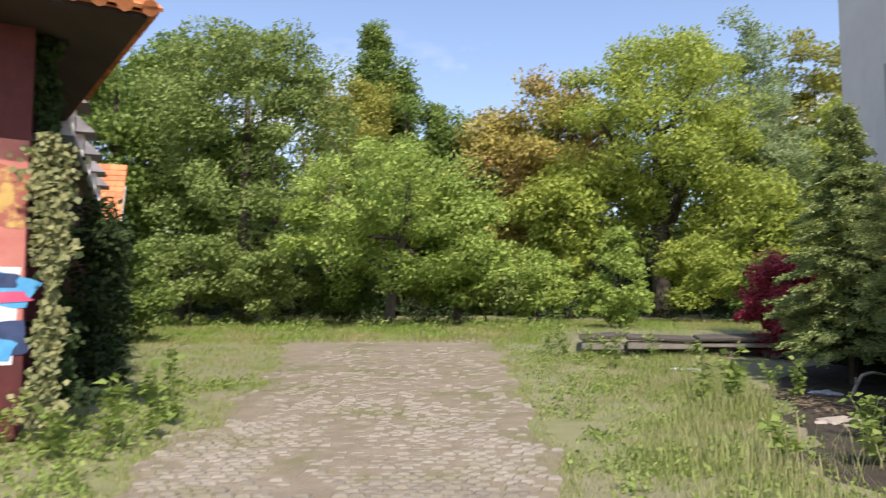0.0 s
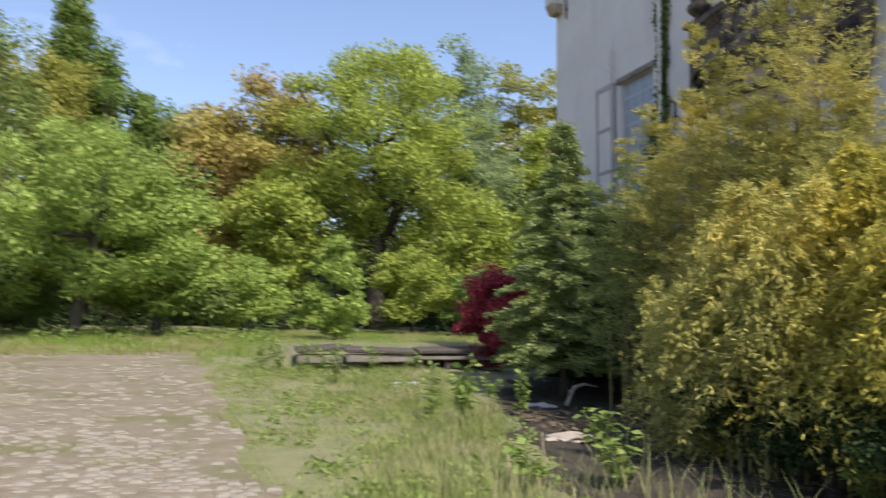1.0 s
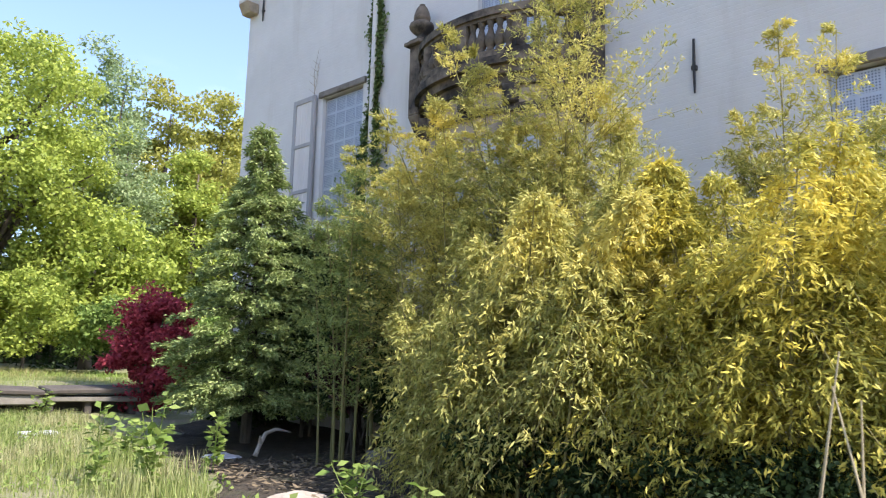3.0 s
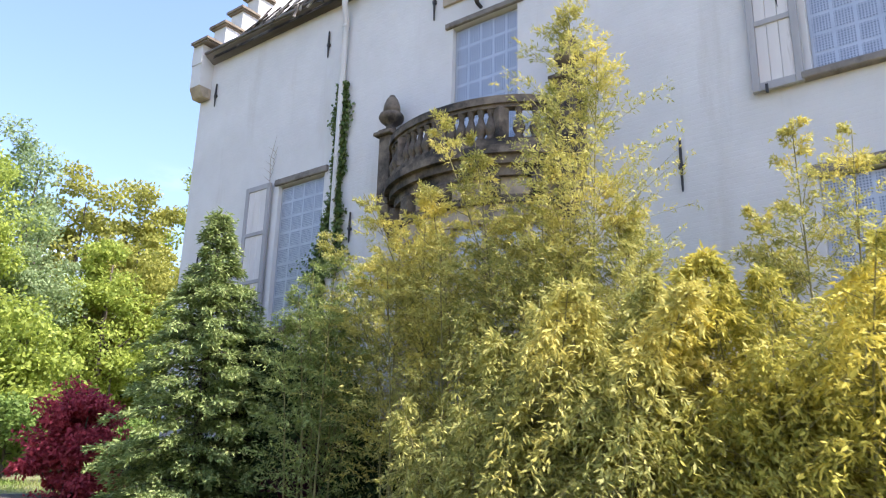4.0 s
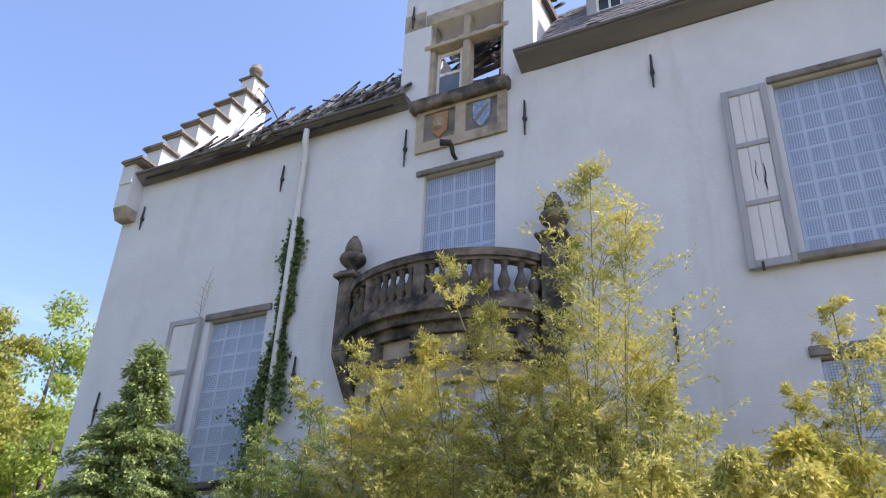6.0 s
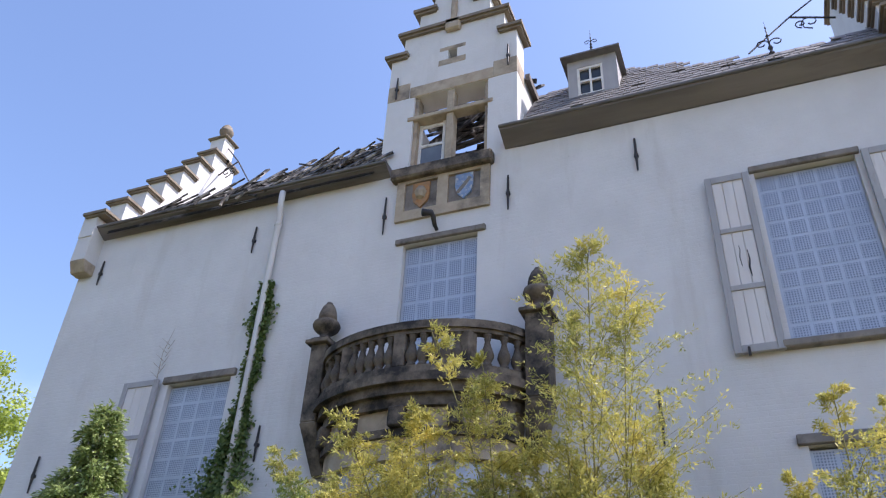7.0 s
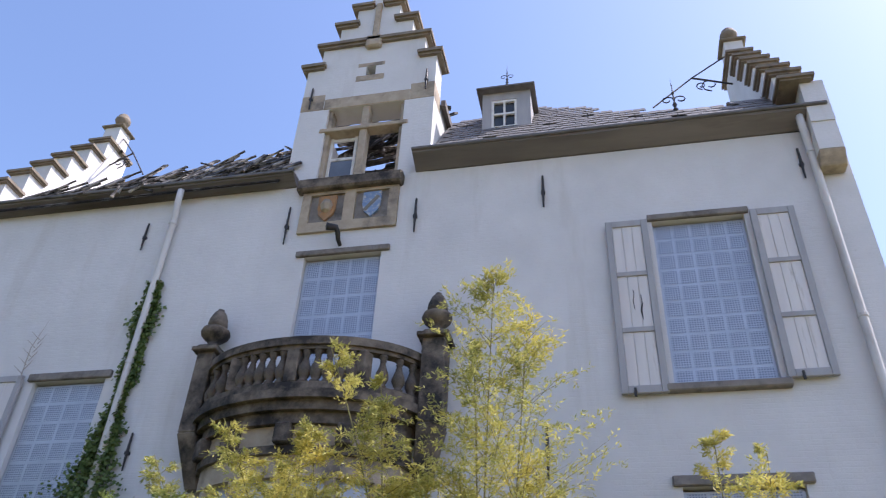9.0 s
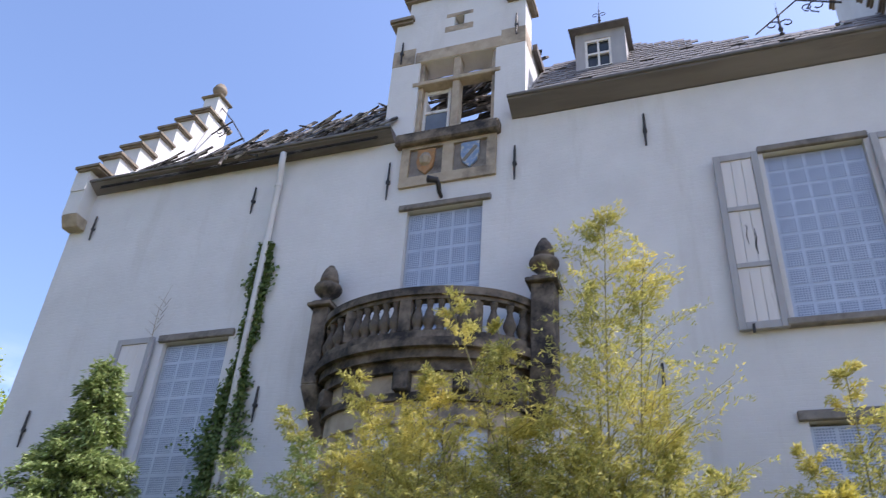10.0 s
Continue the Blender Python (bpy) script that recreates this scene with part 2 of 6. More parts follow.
def part(name, bm, mat, parent=None, label="", smooth=False):
    """One bmesh as one object under a thing or a part."""
    me = bpy.data.meshes.new(name)
    bmesh.ops.recalc_face_normals(bm, faces=bm.faces)
    bm.to_mesh(me)
    bm.free()
    if smooth:
        for p in me.polygons:
            p.use_smooth = True
    return mesh_ob(name, me, mat, parent, label)


def thing(name, label, category, group="", kind="", at=(0, 0, 0)):
    ob = new(name)
    ob.empty_display_size = 0.2
    ob.location = at
    return tagged(ob, label, category, group, kind)


def box(bm, x0, x1, y0, y1, z0, z1, m=None):
    vs = [bm.verts.new(p) for p in ((x0, y0, z0), (x1, y0, z0), (x1, y1, z0), (x0, y1, z0), (x0, y0, z1), (x1, y0, z1), (x1, y1, z1), (x0, y1, z1))]
    for f in ((3, 2, 1, 0), (4, 5, 6, 7), (0, 1, 5, 4), (1, 2, 6, 5), (2, 3, 7, 6), (3, 0, 4, 7)):
        bm.faces.new([vs[i] for i in f])
    if m is not None:
        bmesh.ops.transform(bm, matrix=m, verts=vs)
    return vs


def bevelled(bm, r, seg=1):
    bmesh.ops.bevel(bm, geom=list(bm.edges), offset=r, segments=seg, affect="EDGES", profile=0.6)
    return bm


def block(x0, x1, y0, y1, z0, z1, r=0.01, m=None):
    bm = bmesh.new()
    box(bm, x0, x1, y0, y1, z0, z1)
    if r:
        bevelled(bm, r)
    if m is not None:
        bmesh.ops.transform(bm, matrix=m, verts=bm.verts)
    return bm


def tube(bm, pts, radii, seg=8, cap=True):
    rings = []
    pts = [Vector(p) for p in pts]
    for i, p in enumerate(pts):
        d = (pts[min(i + 1, len(pts) - 1)] - pts[max(i - 1, 0)]).normalized()
        a = d.cross(Vector((0.31, 0.52, 0.79)) if abs(d.z) > 0.9 else Vector((0, 0, 1))).normalized()
        b = d.cross(a)
        r = radii[i] if isinstance(radii, (list, tuple)) else radii
        rings.append([bm.verts.new(p + a * r * math.cos(2 * math.pi * k / seg) + b * r * math.sin(2 * math.pi * k / seg)) for k in range(seg)])
    for r0, r1 in zip(rings, rings[1:]):
        for k in range(seg):
            bm.faces.new((r0[k], r0[(k + 1) % seg], r1[(k + 1) % seg], r1[k]))
    if cap:
        bm.faces.new(rings[0][::-1])
        bm.faces.new(rings[-1])
    return bm


def lathe(profile, seg=16, at=(0, 0, 0)):
    bm = bmesh.new()
    rings = []
    for r, z in profile:
        rings.append([bm.verts.new((at[0] + r * math.cos(2 * math.pi * k / seg), at[1] + r * math.sin(2 * math.pi * k / seg), at[2] + z)) for k in range(seg)])
    for r0, r1 in zip(rings, rings[1:]):
        for k in range(seg):
            bm.faces.new((r0[k], r0[(k + 1) % seg], r1[(k + 1) % seg], r1[k]))
    bm.faces.new(rings[0][::-1])
    bm.faces.new(rings[-1])
    return bm


def quads(name, v, mat, parent=None, label=""):
    """A mesh of loose quads from an array (n, 4, 3)."""
    n = len(v)
    me = bpy.data.meshes.new(name)
    me.vertices.add(n * 4)
    me.vertices.foreach_set("co", np.ascontiguousarray(v, dtype=np.float32).ravel())
    me.loops.add(n * 4)
    me.loops.foreach_set("vertex_index", np.arange(n * 4, dtype=np.int32))
    me.polygons.add(n)
    me.polygons.foreach_set("loop_start", np.arange(0, n * 4, 4, dtype=np.int32))
    me.update(calc_edges=True)
    return mesh_ob(name, me, mat, parent, label)


def unit(v):
    return v / np.maximum(np.linalg.norm(v, axis=-1, keepdims=True), 1e-6)


def leaves(c, d, length, width, fold=0.15, up=0.5, face=None):
    """Pointed, slightly folded leaves at c along d; up: how far their faces turn to the sky."""
    n = len(c)
    nrm = rng.normal(size=(n, 3))
    nrm[:, 2] += up * 3
    if face is not None:
        nrm = nrm * 0.45 + face
    s = unit(np.cross(d, nrm))
    f = np.cross(s, d)
    ln = np.asarray(length).reshape(-1, 1) * (0.7 + 0.6 * rng.random((n, 1)))
    wd = np.asarray(width).reshape(-1, 1) * (0.7 + 0.6 * rng.random((n, 1)))
    mid = c + d * ln * 0.45
    return np.stack([c, mid + s * wd / 2 + f * fold * wd, c + d * ln, mid - s * wd / 2 + f * fold * wd], 1)


def ground_z(x, y):
    x, y = np.asarray(x, float), np.asarray(y, float)
    return -0.2 + 0.029 * np.clip(y - 4.0, 0, 42) - 0.24 * np.exp(-((x - 6.4) / 1.5) ** 2 - ((y - 14.5) / 2.0) ** 2)


# ---- ground ----
def sheet(name, xs, ys, zfun, mat, parent=None):
    X, Y = np.meshgrid(xs, ys)
    Z = zfun(X, Y)
    nx, ny = len(xs), len(ys)
    verts = np.stack([X, Y, Z], -1).reshape(-1, 3)
    faces = [(j * nx + i, j * nx + i + 1, (j + 1) * nx + i + 1, (j + 1) * nx + i) for j in range(ny - 1) for i in range(nx - 1)]
    me = bpy.data.meshes.new(name)
    me.from_pydata(verts.tolist(), [], faces)
    for p in me.polygons:
        p.use_smooth = True
    return mesh_ob(name, me, mat, parent)


def rough_ground(x, y):
    n = np.sin(x * 1.7 + np.sin(y * 1.1)) * np.sin(y * 1.3 + 0.7 * x) * 0.03 + np.sin(x * 4.1 + y * 2.2) * np.sin(y * 3.7 - x) * 0.012
    return ground_z(x, y) + n - 0.03


M_GROUND = surface("grassy_soil", (0.16, 0.18, 0.075), (0.25, 0.255, 0.12), 2.5, (0.235, 0.21, 0.135), 0.7, (0.48, 0.62), bumps=0.9, grain=25, dist=0.05)
M_DRIVE = surface("gravel_soil", (0.185, 0.155, 0.105), (0.27, 0.23, 0.165), 3, (0.15, 0.15, 0.06), 0.6, (0.5, 0.66), bumps=0.9, grain=30, dist=0.04)
gx = np.concatenate([np.linspace(-400, -45, 12), np.linspace(-40, -8, 24), np.linspace(-7, 14, 85), np.linspace(15, 45, 24), np.linspace(50, 400, 12)])
gy = np.concatenate([np.linspace(-400, -20, 10), np.linspace(-15, 3, 14), np.linspace(3.4, 32, 110), np.linspace(33, 62, 24), np.linspace(70, 500, 12)])
tagged(sheet("ground", gx, gy, rough_ground, M_GROUND), "rough grassy soil with worn dry patches", "ground", kind="structure")


def drive_edges(y):
    t = np.clip((y - 6) / 19, 0, 1)
    wob = 0.15 * np.sin(y * 1.9) + 0.1 * np.sin(y * 4.3 + 1)
    return -2.7 - 3.0 * t * t + wob, 1.15 + 0.1 * np.sin(y * 2.3)


def drive_sheet():
    ys, nu = np.linspace(-4, 25, 90), 24
    verts, faces = [], []
    for y in ys:
        a, b = drive_edges(y)
        for i in range(nu):
            x = a + (b - a) * i / (nu - 1)
            verts.append((x, y, float(rough_ground(x, y)) * 0.4 + float(ground_z(x, y)) * 0.6 + (0.022 if 0 < i < nu - 1 else -0.05)))
    for j in range(len(ys) - 1):
        for i in range(nu - 1):
            k = j * nu + i
            faces.append((k, k + 1, k + nu + 1, k + nu))
    me = bpy.data.meshes.new("driveway")
    me.from_pydata(verts, [], faces)
    for p in me.polygons:
        p.use_smooth = True
    return tagged(mesh_ob("road", me, M_DRIVE), "worn cobbled driveway of pale gravel and dry soil", "driveway", kind="structure")


driveway = drive_sheet()


# ---- the manor house ----
FX, Y0, Y1, BACK = 8.8, 4.6, 19.05, 14.1
EAVE = 9.47
DY0, DY1, DC = 10.55, 12.95, 11.75    # the facade's own stepped gable
house = thing("manor_house", "derelict white limewashed manor house with stepped gables and a burnt roof", "house", at=(FX, 11.8, 0.2))
house.location = (0, 0, 0)


def wall_holes(y0, y1, z0, z1, holes, x, thick):
    """A wall facing -x with openings that go through it."""
    bm = bmesh.new()
    ys = sorted({y0, y1, *(h[0] for h in holes), *(h[1] for h in holes)})
    zs = sorted({z0, z1, *(h[2] for h in holes), *(h[3] for h in holes)})

    def solid(i, j):
        if not (0 <= i < len(ys) - 1 and 0 <= j < len(zs) - 1):
            return False
        cy, cz = (ys[i] + ys[i + 1]) / 2, (zs[j] + zs[j + 1]) / 2
        return not any(h[0] < cy < h[1] and h[2] < cz < h[3] for h in holes)

    grid = {}

    def v(i, j, b):
        if (i, j, b) not in grid:
            grid[i, j, b] = bm.verts.new((x + b * thick, ys[i], zs[j]))
        return grid[i, j, b]

    for i in range(len(ys) - 1):
        for j in range(len(zs) - 1):
            if not solid(i, j):
                continue
            for b in (0, 1):
                bm.faces.new((v(i, j, b), v(i + 1, j, b), v(i + 1, j + 1, b), v(i, j + 1, b)))
            for di, dj, a, c in ((-1, 0, (0, 0), (0, 1)), (1, 0, (1, 0), (1, 1)), (0, -1, (0, 0), (1, 0)), (0, 1, (0, 1), (1, 1))):
                if not solid(i + di, j + dj):
                    p, q = (i + a[0], j + a[1]), (i + c[0], j + c[1])
                    bm.faces.new((v(*p, 0), v(*q, 0), v(*q, 1), v(*p, 1)))
    return bm


WIN_L = (15.09, 16.26, 3.55, 6.17)
WIN_R = (6.10, 7.31, 5.60, 8.09)
WIN_LOW = (6.10, 7.38, 1.9, 4.38)
DOOR = (11.18, 12.38, 5.36, 8.0)
MULL = (11.06, 12.42, 9.50, 11.16)
part("wall", wall_holes(Y0, Y1, -0.8, EAVE, [WIN_L, WIN_R, WIN_LOW, DOOR], FX, 0.45), M_WALL, house, "white limewashed brick facade with rain streaks")

# facade gable: face with the cross window and the small loophole, then steps
gable = part("gable", wall_holes(DY0, DY1, EAVE, 11.85, [MULL], FX, 0.42), M_WALL, house, "white stepped dormer gable")
bm = bmesh.new()
for dy, z0, z1 in ((1.2, 11.85, 11.93), (1.2, 12.16, 12.26), (0.97, 12.26, 12.80), (0.70, 12.80, 13.36), (0.42, 13.36, 13.86), (0.16, 13.86, 14.35)):
    box(bm, FX, FX + 0.42, DC - dy, DC + dy, z0, z1)
for a, b in ((DC - 1.2, DC - 0.09), (DC + 0.09, DC + 1.2)):
    box(bm, FX, FX + 0.42, a, b, 11.93, 12.16)
part("gable_steps", bm, M_WALL, gable)
for dy, z, w in ((1.2, 12.26, 0.34), (0.97, 12.80, 0.0), (0.70, 13.36, 0.36), (0.42, 13.86, 0.34)):
    spans = [(DC - dy - 0.12, DC - dy + w), (DC + dy - w, DC + dy + 0.12)] if w else [(DC - dy - 0.12, DC + dy + 0.12)]
    for a, b in spans:
        bm = bmesh.new()
        box(bm, FX - 0.10, FX + 0.5, a, b, z, z + 0.07)
        box(bm, FX - 0.06, FX + 0.46, a + 0.03, b - 0.03, z - 0.05, z)
        part("coping", bm, M_CAP, gable, "weathered stone coping slab")
part("coping", block(FX - 0.08, FX + 0.5, DC - 0.24, DC + 0.24, 14.35, 14.43), M_CAP, gable)
part("ornament", block(FX - 0.10, FX + 0.02, DC - 0.15, DC + 0.15, 12.62, 12.92, 0.03), M_STONE, gable, "carved sandstone bracket")
part("ornament", block(FX - 0.06, FX + 0.02, DC - 0.055, DC + 0.055, 12.92, 13.9, 0.01), M_STONE, gable)
for a, b, z0, z1 in ((DC - 0.25, DC + 0.25, 12.162, 12.25), (DC - 0.26, DC + 0.26, 11.79, 11.928)):
    part("stone_band", block(FX - 0.006, FX + 0.2, a, b, z0, z1, 0.004), M_STONE, gable)
for a, b in ((DY0 - 0.004, DY0 + 0.42), (DY1 - 0.42, DY1 + 0.004)):
    part("shoulder_stone", block(FX - 0.008, FX + 0.43, a, b, 11.17, 11.55, 0.006), M_STONE, gable)

# dark plate behind the small opening in place of its shade
part("loophole", block(FX + 0.25, FX + 0.3, DC - 0.12, DC + 0.12, 11.9, 12.2, 0), M_INNER, gable, "dark plate in the loophole, standing in for its shade")

# cross window of the gable
cross = part("window", block(FX - 0.01, FX + 0.2, 10.97, 12.52, 11.163, 11.42, 0.008), M_STONE, house, "sandstone cross window with broken lights")
part("mullion", block(FX + 0.02, FX + 0.22, 11.68, 11.81, 9.5, 11.163, 0.015), M_STONE, cross)
part("transom", block(FX - 0.02, FX + 0.2, 10.97, 12.52, 10.60, 10.69, 0.012), M_STONE, cross)
for y, s in ((11.06, -0.07), (12.42, 0.07)):
    part("jamb", block(FX + 0.05, FX + 0.25, min(y - s, y + s * 0.0), max(y - s, y), 9.5, 11.163, 0.008), M_STONE, cross)
sill = block(FX - 0.16, FX + 0.1, 10.93, 12.66, 9.23, 9.46, 0.03)
part("sill", sill, M_DSTONE, cross, "dark weathered stone sill")
for y in (11.87, 12.30):
    part("casement_stile", block(FX + 0.16, FX + 0.21, y, y + 0.05, 9.5, 10.6, 0.004), M_WFRAME, cross, "white wooden casement stile")
for z in (9.5, 10.08, 10.52):
    part("casement_rail", block(FX + 0.165, FX + 0.205, 11.921, 12.299, z, z + 0.06, 0.004), M_WFRAME, cross)
part("pane", block(FX + 0.18, FX + 0.19, 11.92, 12.30, 9.56, 10.08, 0), M_PANE, cross, "hazy blue-grey glass pane")

# heraldic panel
bm = wall_holes(10.99, 12.56, 8.44, 9.23, [(11.14, 11.68, 8.62, 9.17), (11.86, 12.42, 8.62, 9.17)], FX - 0.05, 0.05)
panel = part("heraldic_panel", bm, M_STONE, house, "sandstone panel with two painted shields")
for y0, y1, mt, lb in ((11.14, 11.68, M_BLUE, "faded blue shield with a pale bend"), (11.86, 12.42, M_ORANGE, "faded ochre shield")):
    part("panel_ground", block(FX - 0.004, FX + 0.01, y0, y1, 8.62, 9.17, 0), M_LINT, panel)
    c, w = (y0 + y1) / 2, 0.145
    bm = bmesh.new()
    outline = [(-w, 0.24), (w, 0.24), (w, 0.0), (w * 0.8, -0.13), (0, -0.25), (-w * 0.8, -0.13), (-w, 0.0)]
    fr = [bm.verts.new((FX - 0.045, c + a, 8.9 + b)) for a, b in outline]
    bk = [bm.verts.new((FX - 0.005, c + a, 8.9 + b)) for a, b in outline]
    bm.faces.new(fr)
    for i in range(7):
        bm.faces.new((fr[i], fr[(i + 1) % 7], bk[(i + 1) % 7], bk[i]))
    shield = part("shield", bm, mt, panel, lb)
    if mt == M_BLUE:
        bend = block(FX - 0.052, FX - 0.044, -0.03, 0.03, -0.17, 0.17, 0.002)
        bmesh.ops.transform(bend, matrix=Matrix.Translation((0, c, 8.91)) @ Matrix.Rotation(radians(38), 4, "X"), verts=bend.verts)
        part("bend", bend, M_CONC, shield, "pale diagonal band")
    else:
        part("charge", lathe([(0.0, -0.13), (0.08, -0.08), (0.11, 0.02), (0.07, 0.12), (0.02, 0.15)], 8, (FX - 0.03, c, 8.92)), M_STONE, shield)


# windows closed by perforated steel sheets
def perforated(name, c1, c2):
    m, nt, b = mat_base(name, 0.42, 0.4)
    tc = nt.nodes.new("ShaderNodeTexCoord").outputs["Object"]
    col, _ = noise_ramp(nt, tc, 1.8, [(0.3, c1), (0.7, c2)])
    sep = nt.nodes.new("ShaderNodeSeparateXYZ")
    nt.links.new(tc, sep.inputs[0])
    w = []
    for k in (1, 2):
        mm = nt.nodes.new("ShaderNodeMath")
        mm.operation = "MULTIPLY"
        mm.inputs[1].default_value = 2 * math.pi / 0.032
        nt.links.new(sep.outputs[k], mm.inputs[0])
        sn = nt.nodes.new("ShaderNodeMath")
        sn.operation = "SINE"
        nt.links.new(mm.outputs[0], sn.inputs[0])
        w.append(sn.outputs[0])
    ad = nt.nodes.new("ShaderNodeMath")
    nt.links.new(w[0], ad.inputs[0])
    nt.links.new(w[1], ad.inputs[1])
    gt = nt.nodes.new("ShaderNodeMath")
    gt.operation = "GREATER_THAN"
    gt.inputs[1].default_value = 0.55
    nt.links.new(ad.outputs[0], gt.inputs[0])
    out = mixc(nt, col, (0.17, 0.19, 0.23), gt.outputs[0])
    _, wave = noise_ramp(nt, tc, 1.7, [(0, (0, 0, 0)), (1, (1, 1, 1))], 2)
    bump(nt, b, wave, 0.35, 0.06)
    nt.links.new(out, b.inputs["Base Color"])
    return m


M_SHEET = surface("steel_sheet", (0.37, 0.395, 0.44), (0.47, 0.495, 0.54), 2.5, (0.29, 0.31, 0.35), 1.5, rough=0.4, metal=0.4, bumps=0.4, grain=1.7, dist=0.06)
M_PERF = perforated("perforated_steel", (0.33, 0.355, 0.40), (0.42, 0.445, 0.49))


def screened_window(hole, cols, rows, lintel=0.12, ears=0.13, stone=M_DSTONE, label="", sillz=0.1, lintel_mat=None):
    y0, y1, z0, z1 = hole
    w = part("window", block(FX - 0.05, FX + 0.1, y0 - ears, y1 + ears, z1 + 0.002, z1 + lintel, 0.012), lintel_mat or M_LINT, house, label)
    if sillz:
        part("sill", block(FX - 0.11, FX + 0.1, y0 - 0.1, y1 + 0.1, z0 - sillz, z0 - 0.002, 0.015), stone, w, "dark stone sill")
    bm = bmesh.new()
    for a, b in ((y0 + 0.002, y0 + 0.03), (y1 - 0.03, y1 - 0.002)):
        box(bm, FX + 0.13, FX + 0.23, a, b, z0 + 0.002, z1 - 0.002)
    box(bm, FX + 0.15, FX + 0.23, y0 + 0.03, y1 - 0.03, z1 - 0.05, z1 - 0.002)
    part("frame", bm, M_GUTTER, w, "dark brown wooden frame")
    sheet_ob = part("steel_screen", block(FX + 0.085, FX + 0.09, y0 + 0.004, y1 - 0.004, z0 + 0.004, z1 - 0.03, 0), M_SHEET, w, "bluish perforated steel security screen")
    sy, sz = (y1 - y0 - 0.04) / cols, (z1 - z0 - 0.035) / rows
    me = bpy.data.meshes.new("perforated_square")
    b2 = block(-0.003, 0.0, -sy * 0.42, sy * 0.42, -sz * 0.42, sz * 0.42, 0)
    b2.to_mesh(me)
    b2.free()
    me.materials.append(M_PERF)
    for i in range(cols):
        for j in range(rows):
            o = new("perforated_square", me)
            o.parent = w
            o.location = (FX + 0.0845, y0 + 0.02 + sy * (i + 0.5), z0 + 0.004 + sz * (j + 0.5))
    part("backing", block(FX + 0.3, FX + 0.32, y0 - 0.05, y1 + 0.05, z0 - 0.05, z1 + 0.05, 0), M_INNER, w)
    return w


def shutter(w, ya, yb, z0, z1, cracks=0):
    """One open shutter leaf flat on the wall: stiles, three rails, boards."""
    x = FX - 0.07
    bm = bmesh.new()
    for a, b in ((ya, ya + 0.085), (yb - 0.085, yb)):
        box(bm, x - 0.03, x + 0.03, a, b, z0, z1)
    leaf = part("shutter", bevelled(bm, 0.006), M_SHUT, w, "open shutter, grey frame and cream boards")
    for f, h in ((0, 0.1), (0.335, 0.07), (0.66, 0.07), (1, 0.1)):
        zc = min(max(z0 + f * (z1 - z0), z0 + h / 2), z1 - h / 2)
        part("rail", block(x - 0.028, x + 0.028, ya + 0.085, yb - 0.085, zc - h / 2, zc + h / 2, 0.006), M_SHUT, leaf)
    n = 3
    wd = (yb - ya - 0.17) / n
    for i in range(n):
        part("board", block(x - 0.008, x + 0.012, ya + 0.087 + i * wd, ya + 0.083 + (i + 1) * wd, z0 + 0.05, z1 - 0.05, 0.004), M_BOARD, leaf)
    for k in range(cracks):
        bm = bmesh.new()
        yy = ya + 0.2 + k * 0.09
        zz = z0 + (z1 - z0) * (0.46 if k == 0 else 0.52)
        tube(bm, [(x - 0.009, yy, zz - 0.18), (x - 0.009, yy + 0.012, zz - 0.05), (x - 0.009, yy - 0.008, zz + 0.06), (x - 0.009, yy, zz + 0.2 - 0.08 * k)], [0.004, 0.014 - 0.008 * k, 0.01 - 0.005 * k, 0.004], 5)
        part("crack", bm, M_IRON, leaf)
    for zc in (z0 + 0.03,):
        part("shutter_dog", block(x - 0.06, x - 0.03, (ya + yb) / 2 + 0.1, (ya + yb) / 2 + 0.13, z0 - 0.05, z0 + 0.06, 0.004), M_IRON, leaf, "black iron shutter catch")
    return leaf


wr = screened_window(WIN_R, 5, 10, 0.1, 0.06, label="tall window closed by a steel screen, shutters open", stone=M_LINT)
shutter(wr, 7.38, 7.94, 5.49, 8.08, 2)
shutter(wr, 5.48, 6.04, 5.60, 8.09)
wlft = screened_window(WIN_L, 4, 9, 0.12, 0.09, label="tall window closed by a steel screen beside the pipe", sillz=0.12)
shutter(wlft, 16.40, 17.07, 3.5, 6.25)
screened_window(WIN_LOW, 5, 9, 0.12, 0.1, label="ground floor window closed by a steel screen")
dw = screened_window(DOOR, 5, 8, 0.1, 0.13, label="balcony door closed by a steel screen", sillz=0)

# lamp bracket over the balcony door
bm = bmesh.new()
tube(bm, [(FX, 11.84, 8.18), (FX - 0.1, 11.84, 8.2), (FX - 0.16, 11.84, 8.3), (FX - 0.2, 11.86, 8.36), (FX - 0.28, 11.98, 8.34)], [0.03, 0.035, 0.04, 0.05, 0.06], 8)
part("lamp_bracket", bm, M_IRON, house, "black iron lamp bracket", True)


# wall anchors
for y, z0, z1 in ((18.5, 8.39, 8.9), (15.2, 8.42, 8.95), (12.75, 8.27, 8.99), (10.70, 8.28, 8.92), (8.78, 8.52, 9.11), (5.21, 8.59, 9.13), (14.38, 4.78, 5.3), (12.78, 11.2, 11.72), (10.70, 11.35, 11.85), (8.85, 4.5, 5.18), (18.45, 4.62, 5.2)):
    bm = bmesh.new()
    tube(bm, [(FX - 0.03, y, z0), (FX - 0.035, y, (z0 + z1) / 2), (FX - 0.03, y, z1)], [0.012, 0.022, 0.016], 6)
    box(bm, FX - 0.05, FX + 0.02, y - 0.03, y + 0.03, z0 + (z1 - z0) * 0.42, z0 + (z1 - z0) * 0.5)
    part("wall_anchor", bm, M_IRON, house, "black wrought iron wall anchor")


